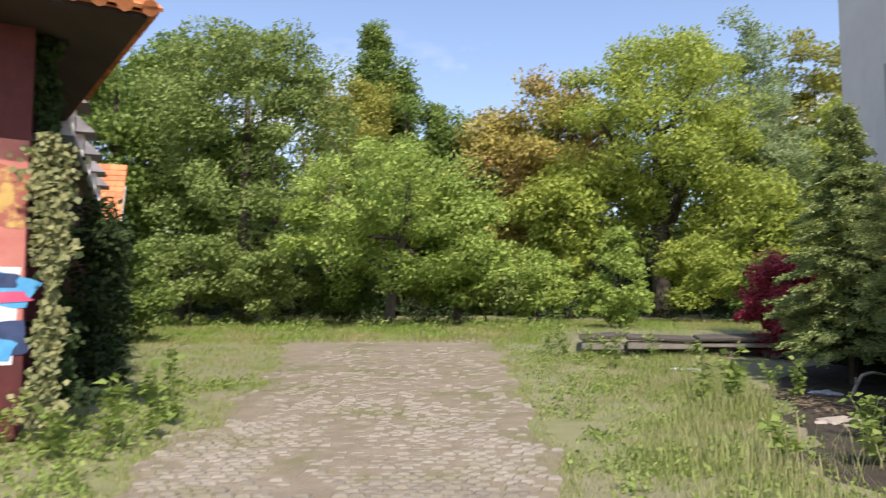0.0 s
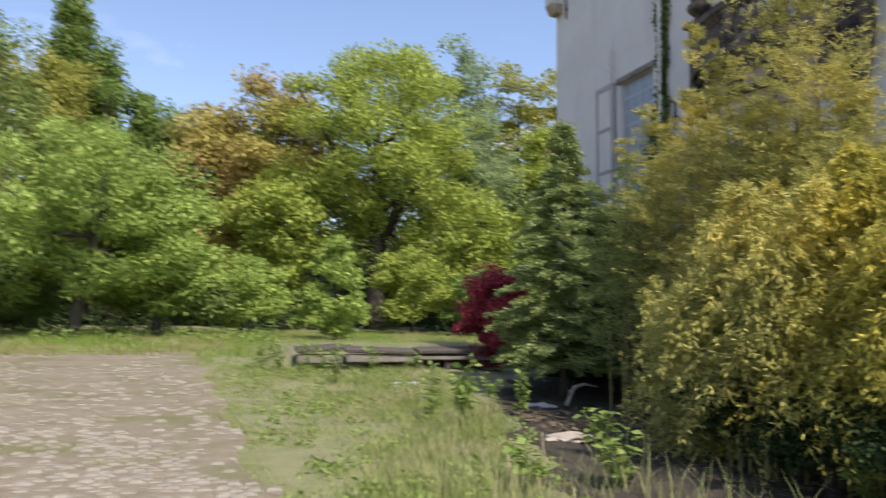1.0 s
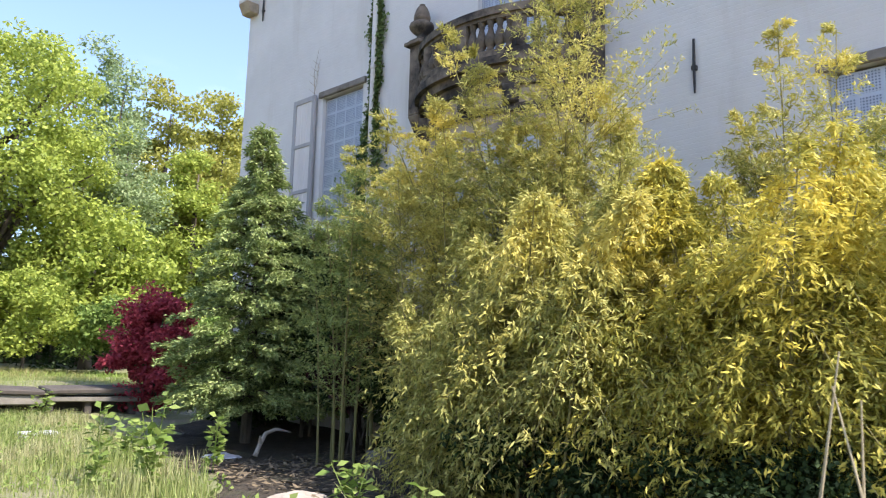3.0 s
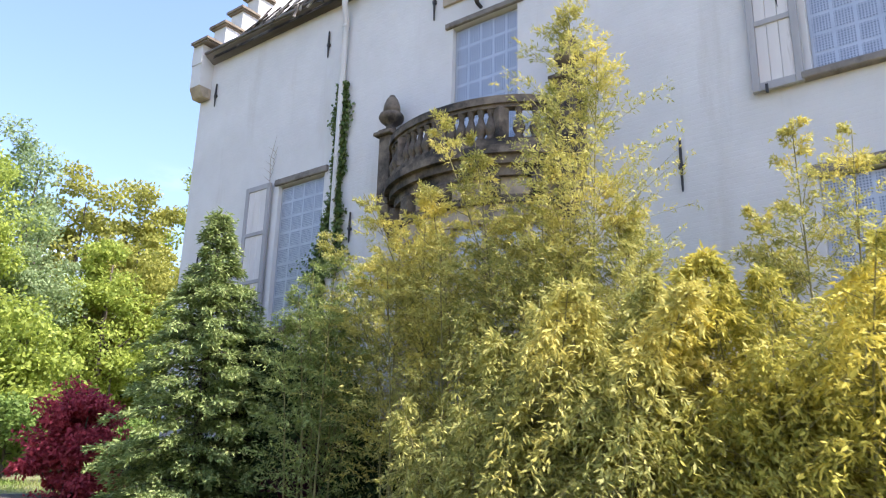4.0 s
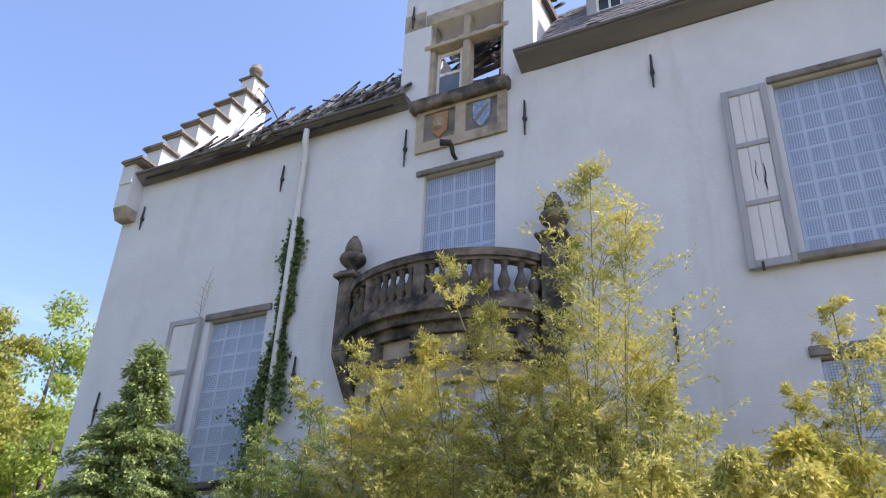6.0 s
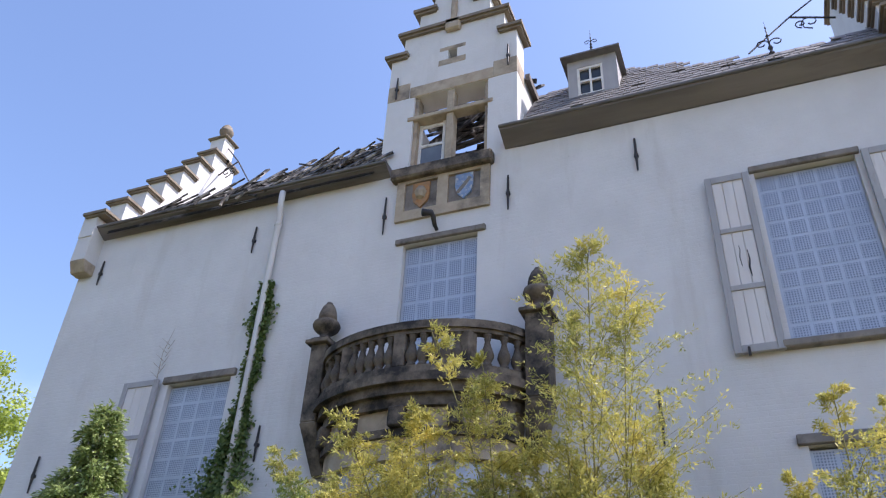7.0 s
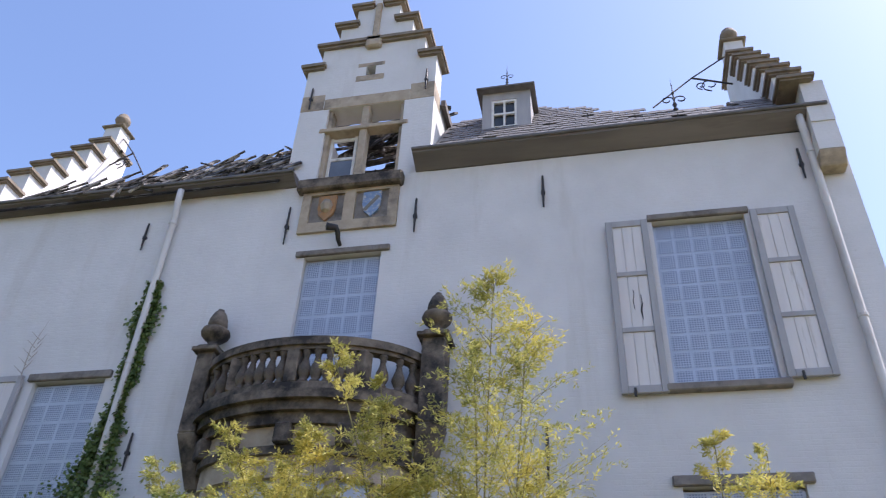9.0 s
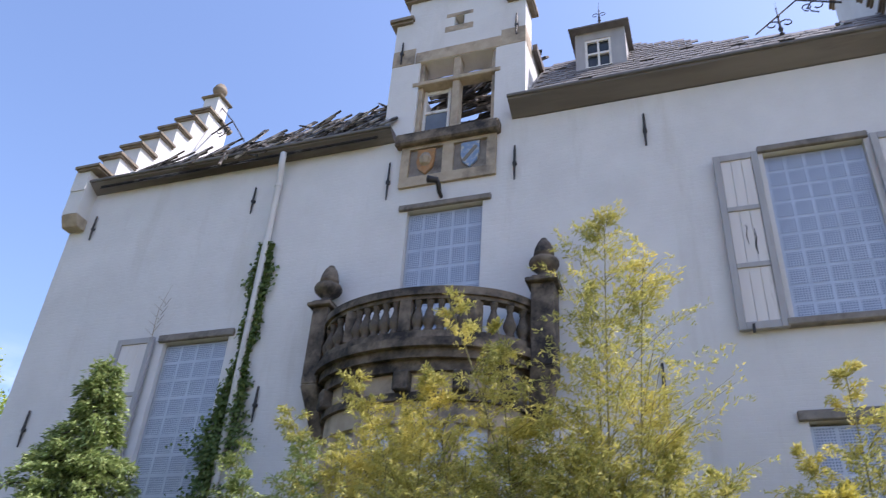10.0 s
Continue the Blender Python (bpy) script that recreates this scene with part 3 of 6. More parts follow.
# eaves: a boxed gutter on each side of the facade gable
def eave(y0, y1, drop=0.0):
    prof = [(FX - 0.31 + drop, 9.62 - drop), (FX - 0.33 + drop, 9.68 - drop), (FX + 0.15, 9.68 - drop), (FX + 0.1, 9.48 - drop * 0.6), (FX - 0.03, 9.48 - drop * 0.6), (FX - 0.07, 9.50 - drop * 0.6)]
    bm = bmesh.new()
    n = 26
    rings = []
    for i in range(n + 1):
        y = y0 + (y1 - y0) * i / n
        dz = 0.012 * math.sin(y * 2.1) + 0.008 * math.sin(y * 5.3)
        rings.append([bm.verts.new((x, y, z + (dz if z > 9.53 else 0))) for x, z in prof])
    for a, b in zip(rings, rings[1:]):
        for k in range(len(prof)):
            bm.faces.new((a[k], a[(k + 1) % len(prof)], b[(k + 1) % len(prof)], b[k]))
    bm.faces.new(rings[0][::-1])
    bm.faces.new(rings[-1])
    g = part("eaves_gutter", bm, M_GUTTER, house, "brown boarded eaves gutter, peeling")
    part("gutter_lip", block(FX - 0.36 + drop, FX - 0.29 + drop, y0 - 0.01, y1 + 0.01, 9.645 - drop, 9.70 - drop, 0.012), M_SLATE, g, "dark zinc gutter lip")
    return g


eave(4.75, 10.75)
eave(12.72, 18.75, 0.09)


# side gables with steps; i-th step rises 0.575 over 0.38
def side_gable(y0, y1, inner, k0, k1, u0, u1, base=9.78, rise=0.575, shift=0.0):
    """k: the span of the kneeler pier, u: the span of the steps above the eaves."""
    c, top = 11.15 + shift / 2, base + 6 * rise + 0.62
    g = part("stepped_gable", block(FX + 0.004, BACK, y0, y1, -0.4, 9.35, 0), M_WALL, house, "white stepped side gable with stone copings")
    part("shoulder", block(FX - 0.32, 2 * c - FX + 0.32, k0, k1, 9.351, base, 0), M_WALL, g)
    part("shoulder_foot", block(FX - 0.30, FX + 0.003, k0, k1, 8.85, 9.35, 0), M_WALL, g)
    for i in range(1, 7):
        xa = FX - 0.36 + shift + 0.385 * i
        part("gable_step", block(xa, 2 * c - xa, u0, u1, base + rise * (i - 1), base + rise * i, 0), M_WALL, g)
    part("pier", block(c - 0.2, c + 0.2, u0, u1, base + 6 * rise, top, 0), M_WALL, g)
    for i in range(7):
        xa = FX - 0.36 + shift + 0.385 * i
        for sgn in (1, -1):
            a, b = (xa - 0.09, xa + 0.42)
            if sgn < 0:
                a, b = 2 * c - b, 2 * c - a
            bm = bmesh.new()
            box(bm, a, b, u0 - 0.08, u1 + 0.08, base + 0.005 + rise * i, base + 0.06 + rise * i)
            box(bm, a + 0.035, b, u0 - 0.04, u1 + 0.04, base - 0.03 + rise * i, base + 0.005 + rise * i)
            part("coping", bm, M_CAP, g, "weathered stone coping slab")
    part("pier_cap", block(c - 0.27, c + 0.27, u0 - 0.08, u1 + 0.08, top + 0.002, top + 0.06, 0.02), M_CAP, g)
    yc = (u0 + u1) / 2
    part("finial", lathe([(0.13, 0), (0.10, 0.05), (0.065, 0.12), (0.075, 0.17), (0.14, 0.22), (0.175, 0.31), (0.175, 0.35), (0.15, 0.36), (0.14, 0.44), (0.08, 0.52), (0.02, 0.56)], 16, (c, yc, top + 0.06)), M_CAP, g, "stone ball finial", True)
    bm = bmesh.new()
    kb = box(bm, FX - 0.31, FX - 0.004, k0 - 0.012, k1 + 0.012, 8.62, 8.849)
    for v in kb[:4]:
        v.co.x = max(v.co.x, FX - 0.2)
    part("kneeler", bevelled(bm, 0.03, 2), M_STONE, g, "sandstone kneeler")
    # wrought iron stay from the pier to the roof
    yi = u0 if inner < 0 else u1
    s = 1 if inner > 0 else -1
    bm = bmesh.new()
    tube(bm, [(c, yi, top - 0.2), (c - 0.42, yi + s * 0.78, top - 1.15), (c - 0.9, yi + s * 1.62, top - 2.3)], 0.015, 6)
    tube(bm, [(c - 0.1, yi, top - 1.1), (c - 0.42, yi + s * 0.78, top - 1.15)], 0.02, 6)
    for o, rr in ((0.46, 0.15), (0.62, 0.09)):
        pts = [(c - 0.36, yi + s * (o + rr * (1 - a / 11) * math.cos(a * 0.8)), top - 1.32 + rr * (1 - a / 11) * math.sin(a * 0.8)) for a in range(-2, 8)]
        tube(bm, pts, 0.013, 5)
    part("iron_stay", bm, M_IRON, g, "wrought iron stay with scrolls")


side_gable(18.60, Y1, -1, 18.72, Y1, 18.55, 18.95, 9.80, 0.575, 0.04)
side_gable(Y0, 5.05, 1, 4.70, 5.02, 4.90, 5.25, 10.14, 0.55)
part("wall", block(BACK - 0.4, BACK, 5.05, 18.6, -0.4, 9.35, 0), M_WALL, house, "rear wall of the house")
part("floor", block(FX + 0.46, BACK - 0.41, 5.06, 18.59, 8.9, 9.1, 0), M_INNER, house, "dark attic floor")


# right roof: slate, its upper edge burnt away
def roof_z(x, k=1.42):
    return 9.62 + k * (x - 8.5)


def roof_top(y):
    return float(np.interp(y, [5.0, 6.5, 8.0, 8.9, 10.6, 12.8, 13.6, 15.0, 17.0, 18.6], [9.35, 9.10, 9.85, 10.45, 10.0, 10.0, 9.75, 9.25, 8.85, 8.75]))


bm = bmesh.new()
rows = []
ys = np.linspace(5.05, 10.5, 40)
for y in ys:
    xt = roof_top(y) + 0.05 * math.sin(y * 9)
    rows.append([(8.62 + (xt - 8.62) * k / 10, y) for k in range(11)])
vv = [[bm.verts.new((x, y, roof_z(x) - 0.05 - 0.09 * math.sin((y - 5) / 5.5 * math.pi) * math.sin((x - 8.6) * 1.2))) for x, y in r] for r in rows]
v2 = [[bm.verts.new((v.co.x, v.co.y, v.co.z - 0.08)) for v in r] for r in vv]
for a, b in ((vv, 1), (v2, -1)):
    for r0, r1 in zip(a, a[1:]):
        for k in range(10):
            bm.faces.new((r0[k], r0[k + 1], r1[k + 1], r1[k]))
for r0, r1, s0, s1 in zip(vv, vv[1:], v2, v2[1:]):
    bm.faces.new((r0[10], r1[10], s1[10], s0[10]))
roof = part("roof", bm, M_SLATE, house, "grey slate roof, sagging and burnt along its top")


def slates(parent, mat, y0, y1, rows_n, start, step, w, lift, ragged, keep, pitch=1.42):
    me = bpy.data.meshes.new("slate")
    b = block(-0.02, step * 1.35, -w / 2 + 0.006, w / 2 - 0.006, 0, 0.014, 0)
    b.to_mesh(me)
    b.free()
    me.materials.append(mat)
    out = 0
    for j in range(rows_n):
        xs = start + j * step * math.cos(math.atan(pitch))
        y = y0 + (w / 2 if j % 2 else 0)
        while y < y1:
            sag = 0.09 * math.sin((y - 5) / 5.5 * math.pi) * math.sin((xs - 8.6) * 1.2) if not ragged else 0
            if xs < roof_top(y) - 0.05 + random.uniform(-0.1, 0.1) and random.random() < keep:
                o = new("slate", me)
                o.parent = parent
                tw = random.gauss(0, ragged)
                o.matrix_basis = Matrix.Translation((xs, y, roof_z(xs, pitch) - 0.05 - sag + lift)) @ Euler((random.gauss(0, ragged), -math.atan(pitch) + 0.04 + abs(random.gauss(0, ragged)) * 0.6, tw)).to_matrix().to_4x4()
                out += 1
            y += w
    return out


slates(roof, M_SLATE, 5.2, 10.4, 17, 8.64, 0.19, 0.21, 0.004, 0.02, 0.96)

# left roof: charred rafters, battens and slipped slates
def ruin_z(x):
    return 9.42 + 1.45 * (x - 8.5)


ruin_ob = part("burnt_roof", block(8.76, 8.88, 13.0, 18.5, 9.605, 9.70, 0.01), M_CHAR, house, "charred rafters under slipped burnt slates")
for y in np.arange(13.1, 18.5, 0.55):
    xt = max(roof_top(y) + random.uniform(-0.1, 0.05), 8.75)
    part("rafter", tube(bmesh.new(), [(8.7, y, ruin_z(8.7) - 0.16), (xt, y + random.uniform(-0.05, 0.05), ruin_z(xt) - 0.16)], 0.06, 5), M_CHAR, ruin_ob)
for k in range(7):
    bm = bmesh.new()
    x = 8.75 + 0.17 * k
    a = 13.05
    b = float(np.interp(-x, [-10.0, -9.75, -9.25, -8.85, -8.75], [12.9, 13.6, 15.0, 17.0, 18.4])) - random.random() * 0.4 + 0.1
    pts = [(x + random.uniform(-0.02, 0.02), yy, ruin_z(x) - 0.09 + random.uniform(-0.02, 0.03)) for yy in np.linspace(a, b, 9)]
    tube(bm, pts, 0.03, 4)
    part("batten", bm, M_CHAR, ruin_ob)
slates(ruin_ob, M_CHAR, 13.05, 18.4, 14, 8.66, 0.17, 0.24, -0.18, 0.15, 0.93, 1.45)
for k in range(26):
    y = random.uniform(13.1, 16.8)
    x = roof_top(y) - random.uniform(0.0, 0.8)
    z = ruin_z(x) + 0.02
    d = Vector((random.uniform(-0.1, 0.3), random.uniform(-0.5, 0.7), random.uniform(0.02, 0.35)))
    part("burnt_lath", tube(bmesh.new(), [(x, y, z), tuple(Vector((x, y, z)) + d)], [0.03, 0.015], 5), M_CHAR, ruin_ob)

bm = bmesh.new()
top, low = [], []
for y in np.linspace(12.96, 18.5, 30):
    xt = roof_top(y) - 0.06 + 0.05 * math.sin(y * 7)
    low.append((bm.verts.new((8.6, y, ruin_z(8.6) - 0.12)), bm.verts.new((8.6, y, ruin_z(8.6) - 0.16))))
    top.append((bm.verts.new((xt, y, ruin_z(xt) - 0.10)), bm.verts.new((xt, y, ruin_z(xt) - 0.14))))
for a, b, c, d in zip(low, low[1:], top, top[1:]):
    for k in (0, 1):
        bm.faces.new((a[k], b[k], d[k], c[k]))
    bm.faces.new((c[0], d[0], d[1], c[1]))
part("burnt_boarding", bm, M_CHAR, ruin_ob, "charred roof boarding")
me = bpy.data.meshes.new("burnt_plank")
b = block(0, 0.75, -0.055, 0.055, -0.014, 0.014, 0)
b.to_mesh(me)
b.free()
me.materials.append(M_CHAR)
for k in range(110):
    y = 13.3 + 4.6 * random.random() ** 1.4
    x = 8.62 + (roof_top(y) - 8.7) * random.random()
    o = new("burnt_plank", me)
    o.parent = ruin_ob
    o.matrix_basis = Matrix.Translation((x, y, ruin_z(x) + random.uniform(-0.03, 0.05))) @ Matrix.Rotation(-math.atan(1.45) + random.gauss(0.06, 0.08), 4, "Y") @ Matrix.Rotation(random.gauss(-1.0, 0.3), 4, "Z") @ Matrix.Rotation(random.gauss(0, 0.12), 4, "Y")

# dormer behind the facade gable: cheeks and burnt rafters
for y0, y1 in ((DY0, DY0 + 0.2), (DY1 - 0.2, DY1)):
    bm = bmesh.new()
    prof = [(FX + 0.42, 9.35), (FX + 0.42, 11.45), (10.25, 11.45), (FX + 0.43, 9.36)]
    f = [bm.verts.new((x, y0, z)) for x, z in prof[:3]]
    g = [bm.verts.new((x, y1, z)) for x, z in prof[:3]]
    bm.faces.new(f)
    bm.faces.new(g[::-1])
    for i in range(3):
        bm.faces.new((f[i], f[(i + 1) % 3], g[(i + 1) % 3], g[i]))
    part("dormer_cheek", bm, M_WALL, house, "white dormer side wall")
bm = bmesh.new()
box(bm, FX + 0.42, 10.3, DY0 - 0.1, DY0 - 0.02, 11.35, 11.5, Matrix.Identity(4))
part("verge_board", bm, M_GUTTER, house)
for k in range(9):
    x = FX + 0.6 + 0.33 * k
    for s in (-1, 1):
        if s > 0 and k in (2, 5):
            continue
        part("burnt_rafter", tube(bmesh.new(), [(x, DC + s * 1.2, 11.45), (x + random.uniform(-0.1, 0.1), DC + s * 0.15, 12.3 - random.random() * 0.2)], 0.05, 5), M_CHAR, house, "charred dormer rafter")
for z, y in ((10.5, 11.2), (10.9, 11.5), (11.6, 11.1)):
    part("burnt_rafter", tube(bmesh.new(), [(FX + 1.0, DY0 + 0.1, z), (FX + 1.6, DY1 - 0.1, z + 0.3)], 0.06, 5), M_CHAR, house)
me = bpy.data.meshes.new("charred_board")
b = block(-0.02, 0.02, -0.5, 0.5, -0.07, 0.07, 0)
b.to_mesh(me)
b.free()
me.materials.append(M_CHAR)
for k in range(64):
    o = new("charred_board", me)
    o.parent = house
    o.matrix_basis = Matrix.Translation((10.3 + random.uniform(-0.25, 0.5), random.uniform(10.8, 12.7), 10.5 + random.random() * 2.1)) @ Euler((random.gauss(0, 0.25), random.gauss(0.6, 0.3), random.gauss(0, 0.4))).to_matrix().to_4x4()

# lucarne on the right roof
LX, LY0, LY1 = 9.38, 8.98, 9.82
bm = wall_holes(LY0, LY1, 10.75, 11.80, [(9.22, 9.66, 10.95, 11.62)], LX, 0.08)
box(bm, LX + 0.08, LX + 1.1, LY0, LY0 + 0.06, 10.7, 11.80)
box(bm, LX + 0.08, LX + 1.1, LY1 - 0.06, LY1, 10.7, 11.80)
luc = part("lucarne", bm, M_SHUT, house, "small roof dormer with a hipped slate cap")
bm = bmesh.new()
e = [bm.verts.new(p) for p in ((LX - 0.15, LY0 - 0.09, 11.80), (LX - 0.15, LY1 + 0.09, 11.80), (LX + 1.4, LY1 + 0.09, 11.80), (LX + 1.4, LY0 - 0.09, 11.80))]
e2 = [bm.verts.new((v.co.x, v.co.y, 11.83)) for v in e]
rdg = [bm.verts.new((LX + 0.12, (LY0 + LY1) / 2, 12.12)), bm.verts.new((LX + 1.4, (LY0 + LY1) / 2, 12.2))]
bm.faces.new(e[::-1])
for i in range(4):
    bm.faces.new((e[i], e[(i + 1) % 4], e2[(i + 1) % 4], e2[i]))
bm.faces.new((e2[0], e2[1], rdg[0]))
bm.faces.new((e2[1], e2[2], rdg[1], rdg[0]))
bm.faces.new((e2[3], e2[0], rdg[0], rdg[1]))
bm.faces.new((e2[2], e2[3], rdg[1]))
part("cap_roof", bm, M_SLATE, luc)
for a, b, c0, c1 in ((9.22, 9.26, 10.95, 11.62), (9.62, 9.66, 10.95, 11.62), (9.42, 9.455, 10.95, 11.62), (9.26, 9.62, 10.95, 11.0), (9.26, 9.62, 11.27, 11.31), (9.26, 9.62, 11.57, 11.62)):
    part("casement_bar", block(LX + 0.01 + (0.003 if a == 9.42 else 0), LX + 0.05, a, b, c0, c1, 0), M_WFRAME, luc, "white casement bar")
part("pane", block(LX + 0.055, LX + 0.06, 9.22, 9.66, 10.95, 11.62, 0), M_GLASSD, luc)
luc.location.z = -0.12


def iron_cross(x, y, z, h, parent):
    """A spike with paired scrolls and a knotted foot."""
    bm = lathe([(0.03 * h, 0), (0.055 * h, 0.05 * h), (0.025 * h, 0.1 * h), (0.06 * h, 0.17 * h), (0.022 * h, 0.24 * h), (0.05 * h, 0.32 * h), (0.02 * h, 0.4 * h), (0.018 * h, 0.62 * h), (0.035 * h, 0.66 * h), (0.012 * h, 0.7 * h), (0.01 * h, 0.86 * h), (0.02 * h, 0.89 * h), (0.004 * h, 0.92 * h), (0.002, h * 1.08)], 8, (x, y, z))
    for s in (-1, 1):
        pts = [(x, y + s * h * (0.13 - 0.13 * (1 - a / 13) * math.cos(a * 0.75)), z + h * (0.46 + 0.11 * (1 - a / 13) * math.sin(a * 0.75))) for a in range(9)]
        tube(bm, pts, 0.014 * h, 5)
    part("iron_finial", bm, M_IRON, parent, "wrought iron roof finial")


iron_cross(LX + 0.12, (LY0 + LY1) / 2, 12.1, 0.5, luc)
iron_cross(9.2, 6.66, 10.45, 0.8, house)


# downpipes
def downpipe(y, top, knee):
    bm = bmesh.new()
    x = FX - 0.09
    tube(bm, [(FX - 0.2, y - knee * 0.05, top + 0.3), (FX - 0.2, y - knee * 0.05, top + 0.1), (x, y, top - 0.15), (x, y, 6.3), (x, y, 0.1)], 0.055, 12)
    p = part("downpipe", bm, M_PIPE, house, "pale zinc downpipe", True)
    for z in (top - 0.3, 6.35, 4.2, 2.2):
        part("pipe_bracket", lathe([(0.06, -0.03), (0.066, -0.02), (0.066, 0.02), (0.06, 0.03)], 12, (x, y, z)), M_PIPE, p)


downpipe(14.72, 9.15, 1)
downpipe(5.06, 9.3, -1)


# ---- balcony over the bow window ----
balcony = part("balcony", bmesh.new(), M_DSTONE, house, "bowed stone balcony with balusters over a bay")
BC, BA, BB = 11.85, 1.45, 0.85


def bow(a_in, a_out, z0, z1, t0=0.0, t1=math.pi, n=36, close=True):
    """A band along half an ellipse in front of the facade; a_in, a_out: offsets from the bow's line."""
    bm = bmesh.new()
    rings = []
    for i in range(n + 1):
        t = t0 + (t1 - t0) * i / n
        ring = []
        for off, z in ((a_in, z0), (a_out, z0), (a_out, z1), (a_in, z1)):
            ring.append(bm.verts.new((FX - (BB + off) * math.sin(t), BC + (BA + off) * math.cos(t), z)))
        rings.append(ring)
    for p, q in zip(rings, rings[1:]):
        for k in range(4):
            bm.faces.new((p[k], p[(k + 1) % 4], q[(k + 1) % 4], q[k]))
    bm.faces.new(rings[0][::-1])
    bm.faces.new(rings[-1])
    return bm


def disc(off, z0, z1, n=36):
    bm = bmesh.new()
    lo = [bm.verts.new((FX - (BB + off) * math.sin(math.pi * i / n), BC + (BA + off) * math.cos(math.pi * i / n), z0)) for i in range(n + 1)]
    hi = [bm.verts.new((v.co.x, v.co.y, z1)) for v in lo]
    bm.faces.new(lo)
    bm.faces.new(hi[::-1])
    for i in range(n):
        bm.faces.new((lo[i], lo[i + 1], hi[i + 1], hi[i]))
    return bm


part("handrail", bow(-0.12, 0.10, 5.97, 6.08, 0.05, math.pi - 0.05), M_DSTONE, balcony, "moulded stone handrail")
part("handrail_bed", bow(-0.08, 0.06, 5.92, 5.97, 0.05, math.pi - 0.05), M_DSTONE, balcony)
part("plinth", bow(-0.10, 0.08, 5.36, 5.47, 0.05, math.pi - 0.05), M_DSTONE, balcony)
part("balcony_floor", disc(0.14, 5.24, 5.355), M_DSTONE, balcony, "stained balcony slab")
part("cornice", disc(0.06, 5.12, 5.24), M_DSTONE, balcony)
part("cornice", disc(-0.02, 4.98, 5.12), M_DSTONE, balcony)
part("frieze", disc(-0.10, 4.72, 4.98), M_STONE, balcony)
part("architrave", disc(-0.04, 4.62, 4.72), M_DSTONE, balcony)
part("lintel_band", disc(-0.10, 4.36, 4.62), M_STONE, balcony)
for t in np.linspace(0.5, math.pi - 0.5, 5):
    m = Matrix.Translation((FX - (BB - 0.06) * math.sin(t), BC + (BA - 0.06) * math.cos(t), 4.85)) @ Matrix.Rotation(math.atan2(BA * math.sin(t), BB * math.cos(t)) if abs(math.cos(t)) > 1e-3 else math.pi / 2, 4, "Z")
    part("console", block(-0.1, 0.1, -0.1, 0.1, -0.13, 0.13, 0.02, m), M_DSTONE, balcony)
BAL = [(0.065, 0), (0.065, 0.04), (0.042, 0.06), (0.06, 0.09), (0.086, 0.15), (0.08, 0.20), (0.048, 0.29), (0.032, 0.36), (0.045, 0.38), (0.035, 0.40), (0.055, 0.42), (0.055, 0.45)]
bal_me = bpy.data.meshes.new("baluster")
b = lathe(BAL, 12)
b.to_mesh(bal_me)
b.free()
for p in bal_me.polygons:
    p.use_smooth = True
bal_me.materials.append(M_DSTONE)
posts = [0.16, 0.95, math.pi / 2, math.pi - 0.95, math.pi - 0.16]
for t in posts:
    x, y = FX - BB * math.sin(t), BC + BA * math.cos(t)
    m = Matrix.Translation((x, y, 5.695)) @ Matrix.Rotation(math.atan2(BA * math.sin(t), -BB * math.cos(t)) , 4, "Z")
    part("post", block(-0.08, 0.08, -0.08, 0.08, -0.225, 0.225, 0.01, m), M_DSTONE, balcony)
for a, b_ in zip(posts, posts[1:]):
    n = 5 if 0.9 < a < 2 else 3
    for k in range(n):
        t = a + (b_ - a) * (k + 1) / (n + 1)
        o = new("baluster", bal_me)
        o.parent = balcony
        o.location = (FX - BB * math.sin(t), BC + BA * math.cos(t), 5.47)
for y, w in ((10.22, 0.15), (13.39, 0.12)):
    bm = bmesh.new()
    box(bm, FX - 0.37, FX - 0.04, y - w, y + w, 5.13, 6.28)
    ped = part("pedestal", bevelled(bm, 0.012), M_DSTONE, balcony, "stone pedestal with an acorn finial")
    bm = bmesh.new()
    vb = box(bm, FX - 0.38, FX - 0.03, y - w - 0.01, y + w + 0.01, 4.45, 5.128)
    for v in vb[:4]:
        v.co.x = FX - 0.03 - (FX - 0.03 - v.co.x) * 0.3
        v.co.y = y + (v.co.y - y) * 0.7 + (0.12 if y < BC else -0.12)
    part("pedestal_bracket", bevelled(bm, 0.02), M_DSTONE, ped, "tapering stone bracket")
    bm = bmesh.new()
    box(bm, FX - 0.45, FX - 0.002, y - w - 0.06, y + w + 0.06, 6.28, 6.34)
    box(bm, FX - 0.38, FX - 0.07, y - 0.14, y + 0.14, 6.34, 6.40)
    part("pedestal_cap", bevelled(bm, 0.01), M_DSTONE, ped)
    part("finial", lathe([(0.13, 0), (0.085, 0.04), (0.075, 0.09), (0.12, 0.12), (0.185, 0.18), (0.205, 0.23), (0.19, 0.28), (0.125, 0.315), (0.115, 0.33), (0.135, 0.345), (0.138, 0.38), (0.125, 0.46), (0.09, 0.55), (0.05, 0.60), (0.045, 0.62), (0.0, 0.635)], 20, (FX - 0.23, y, 6.40)), M_DSTONE, ped, "carved stone acorn finial", True)
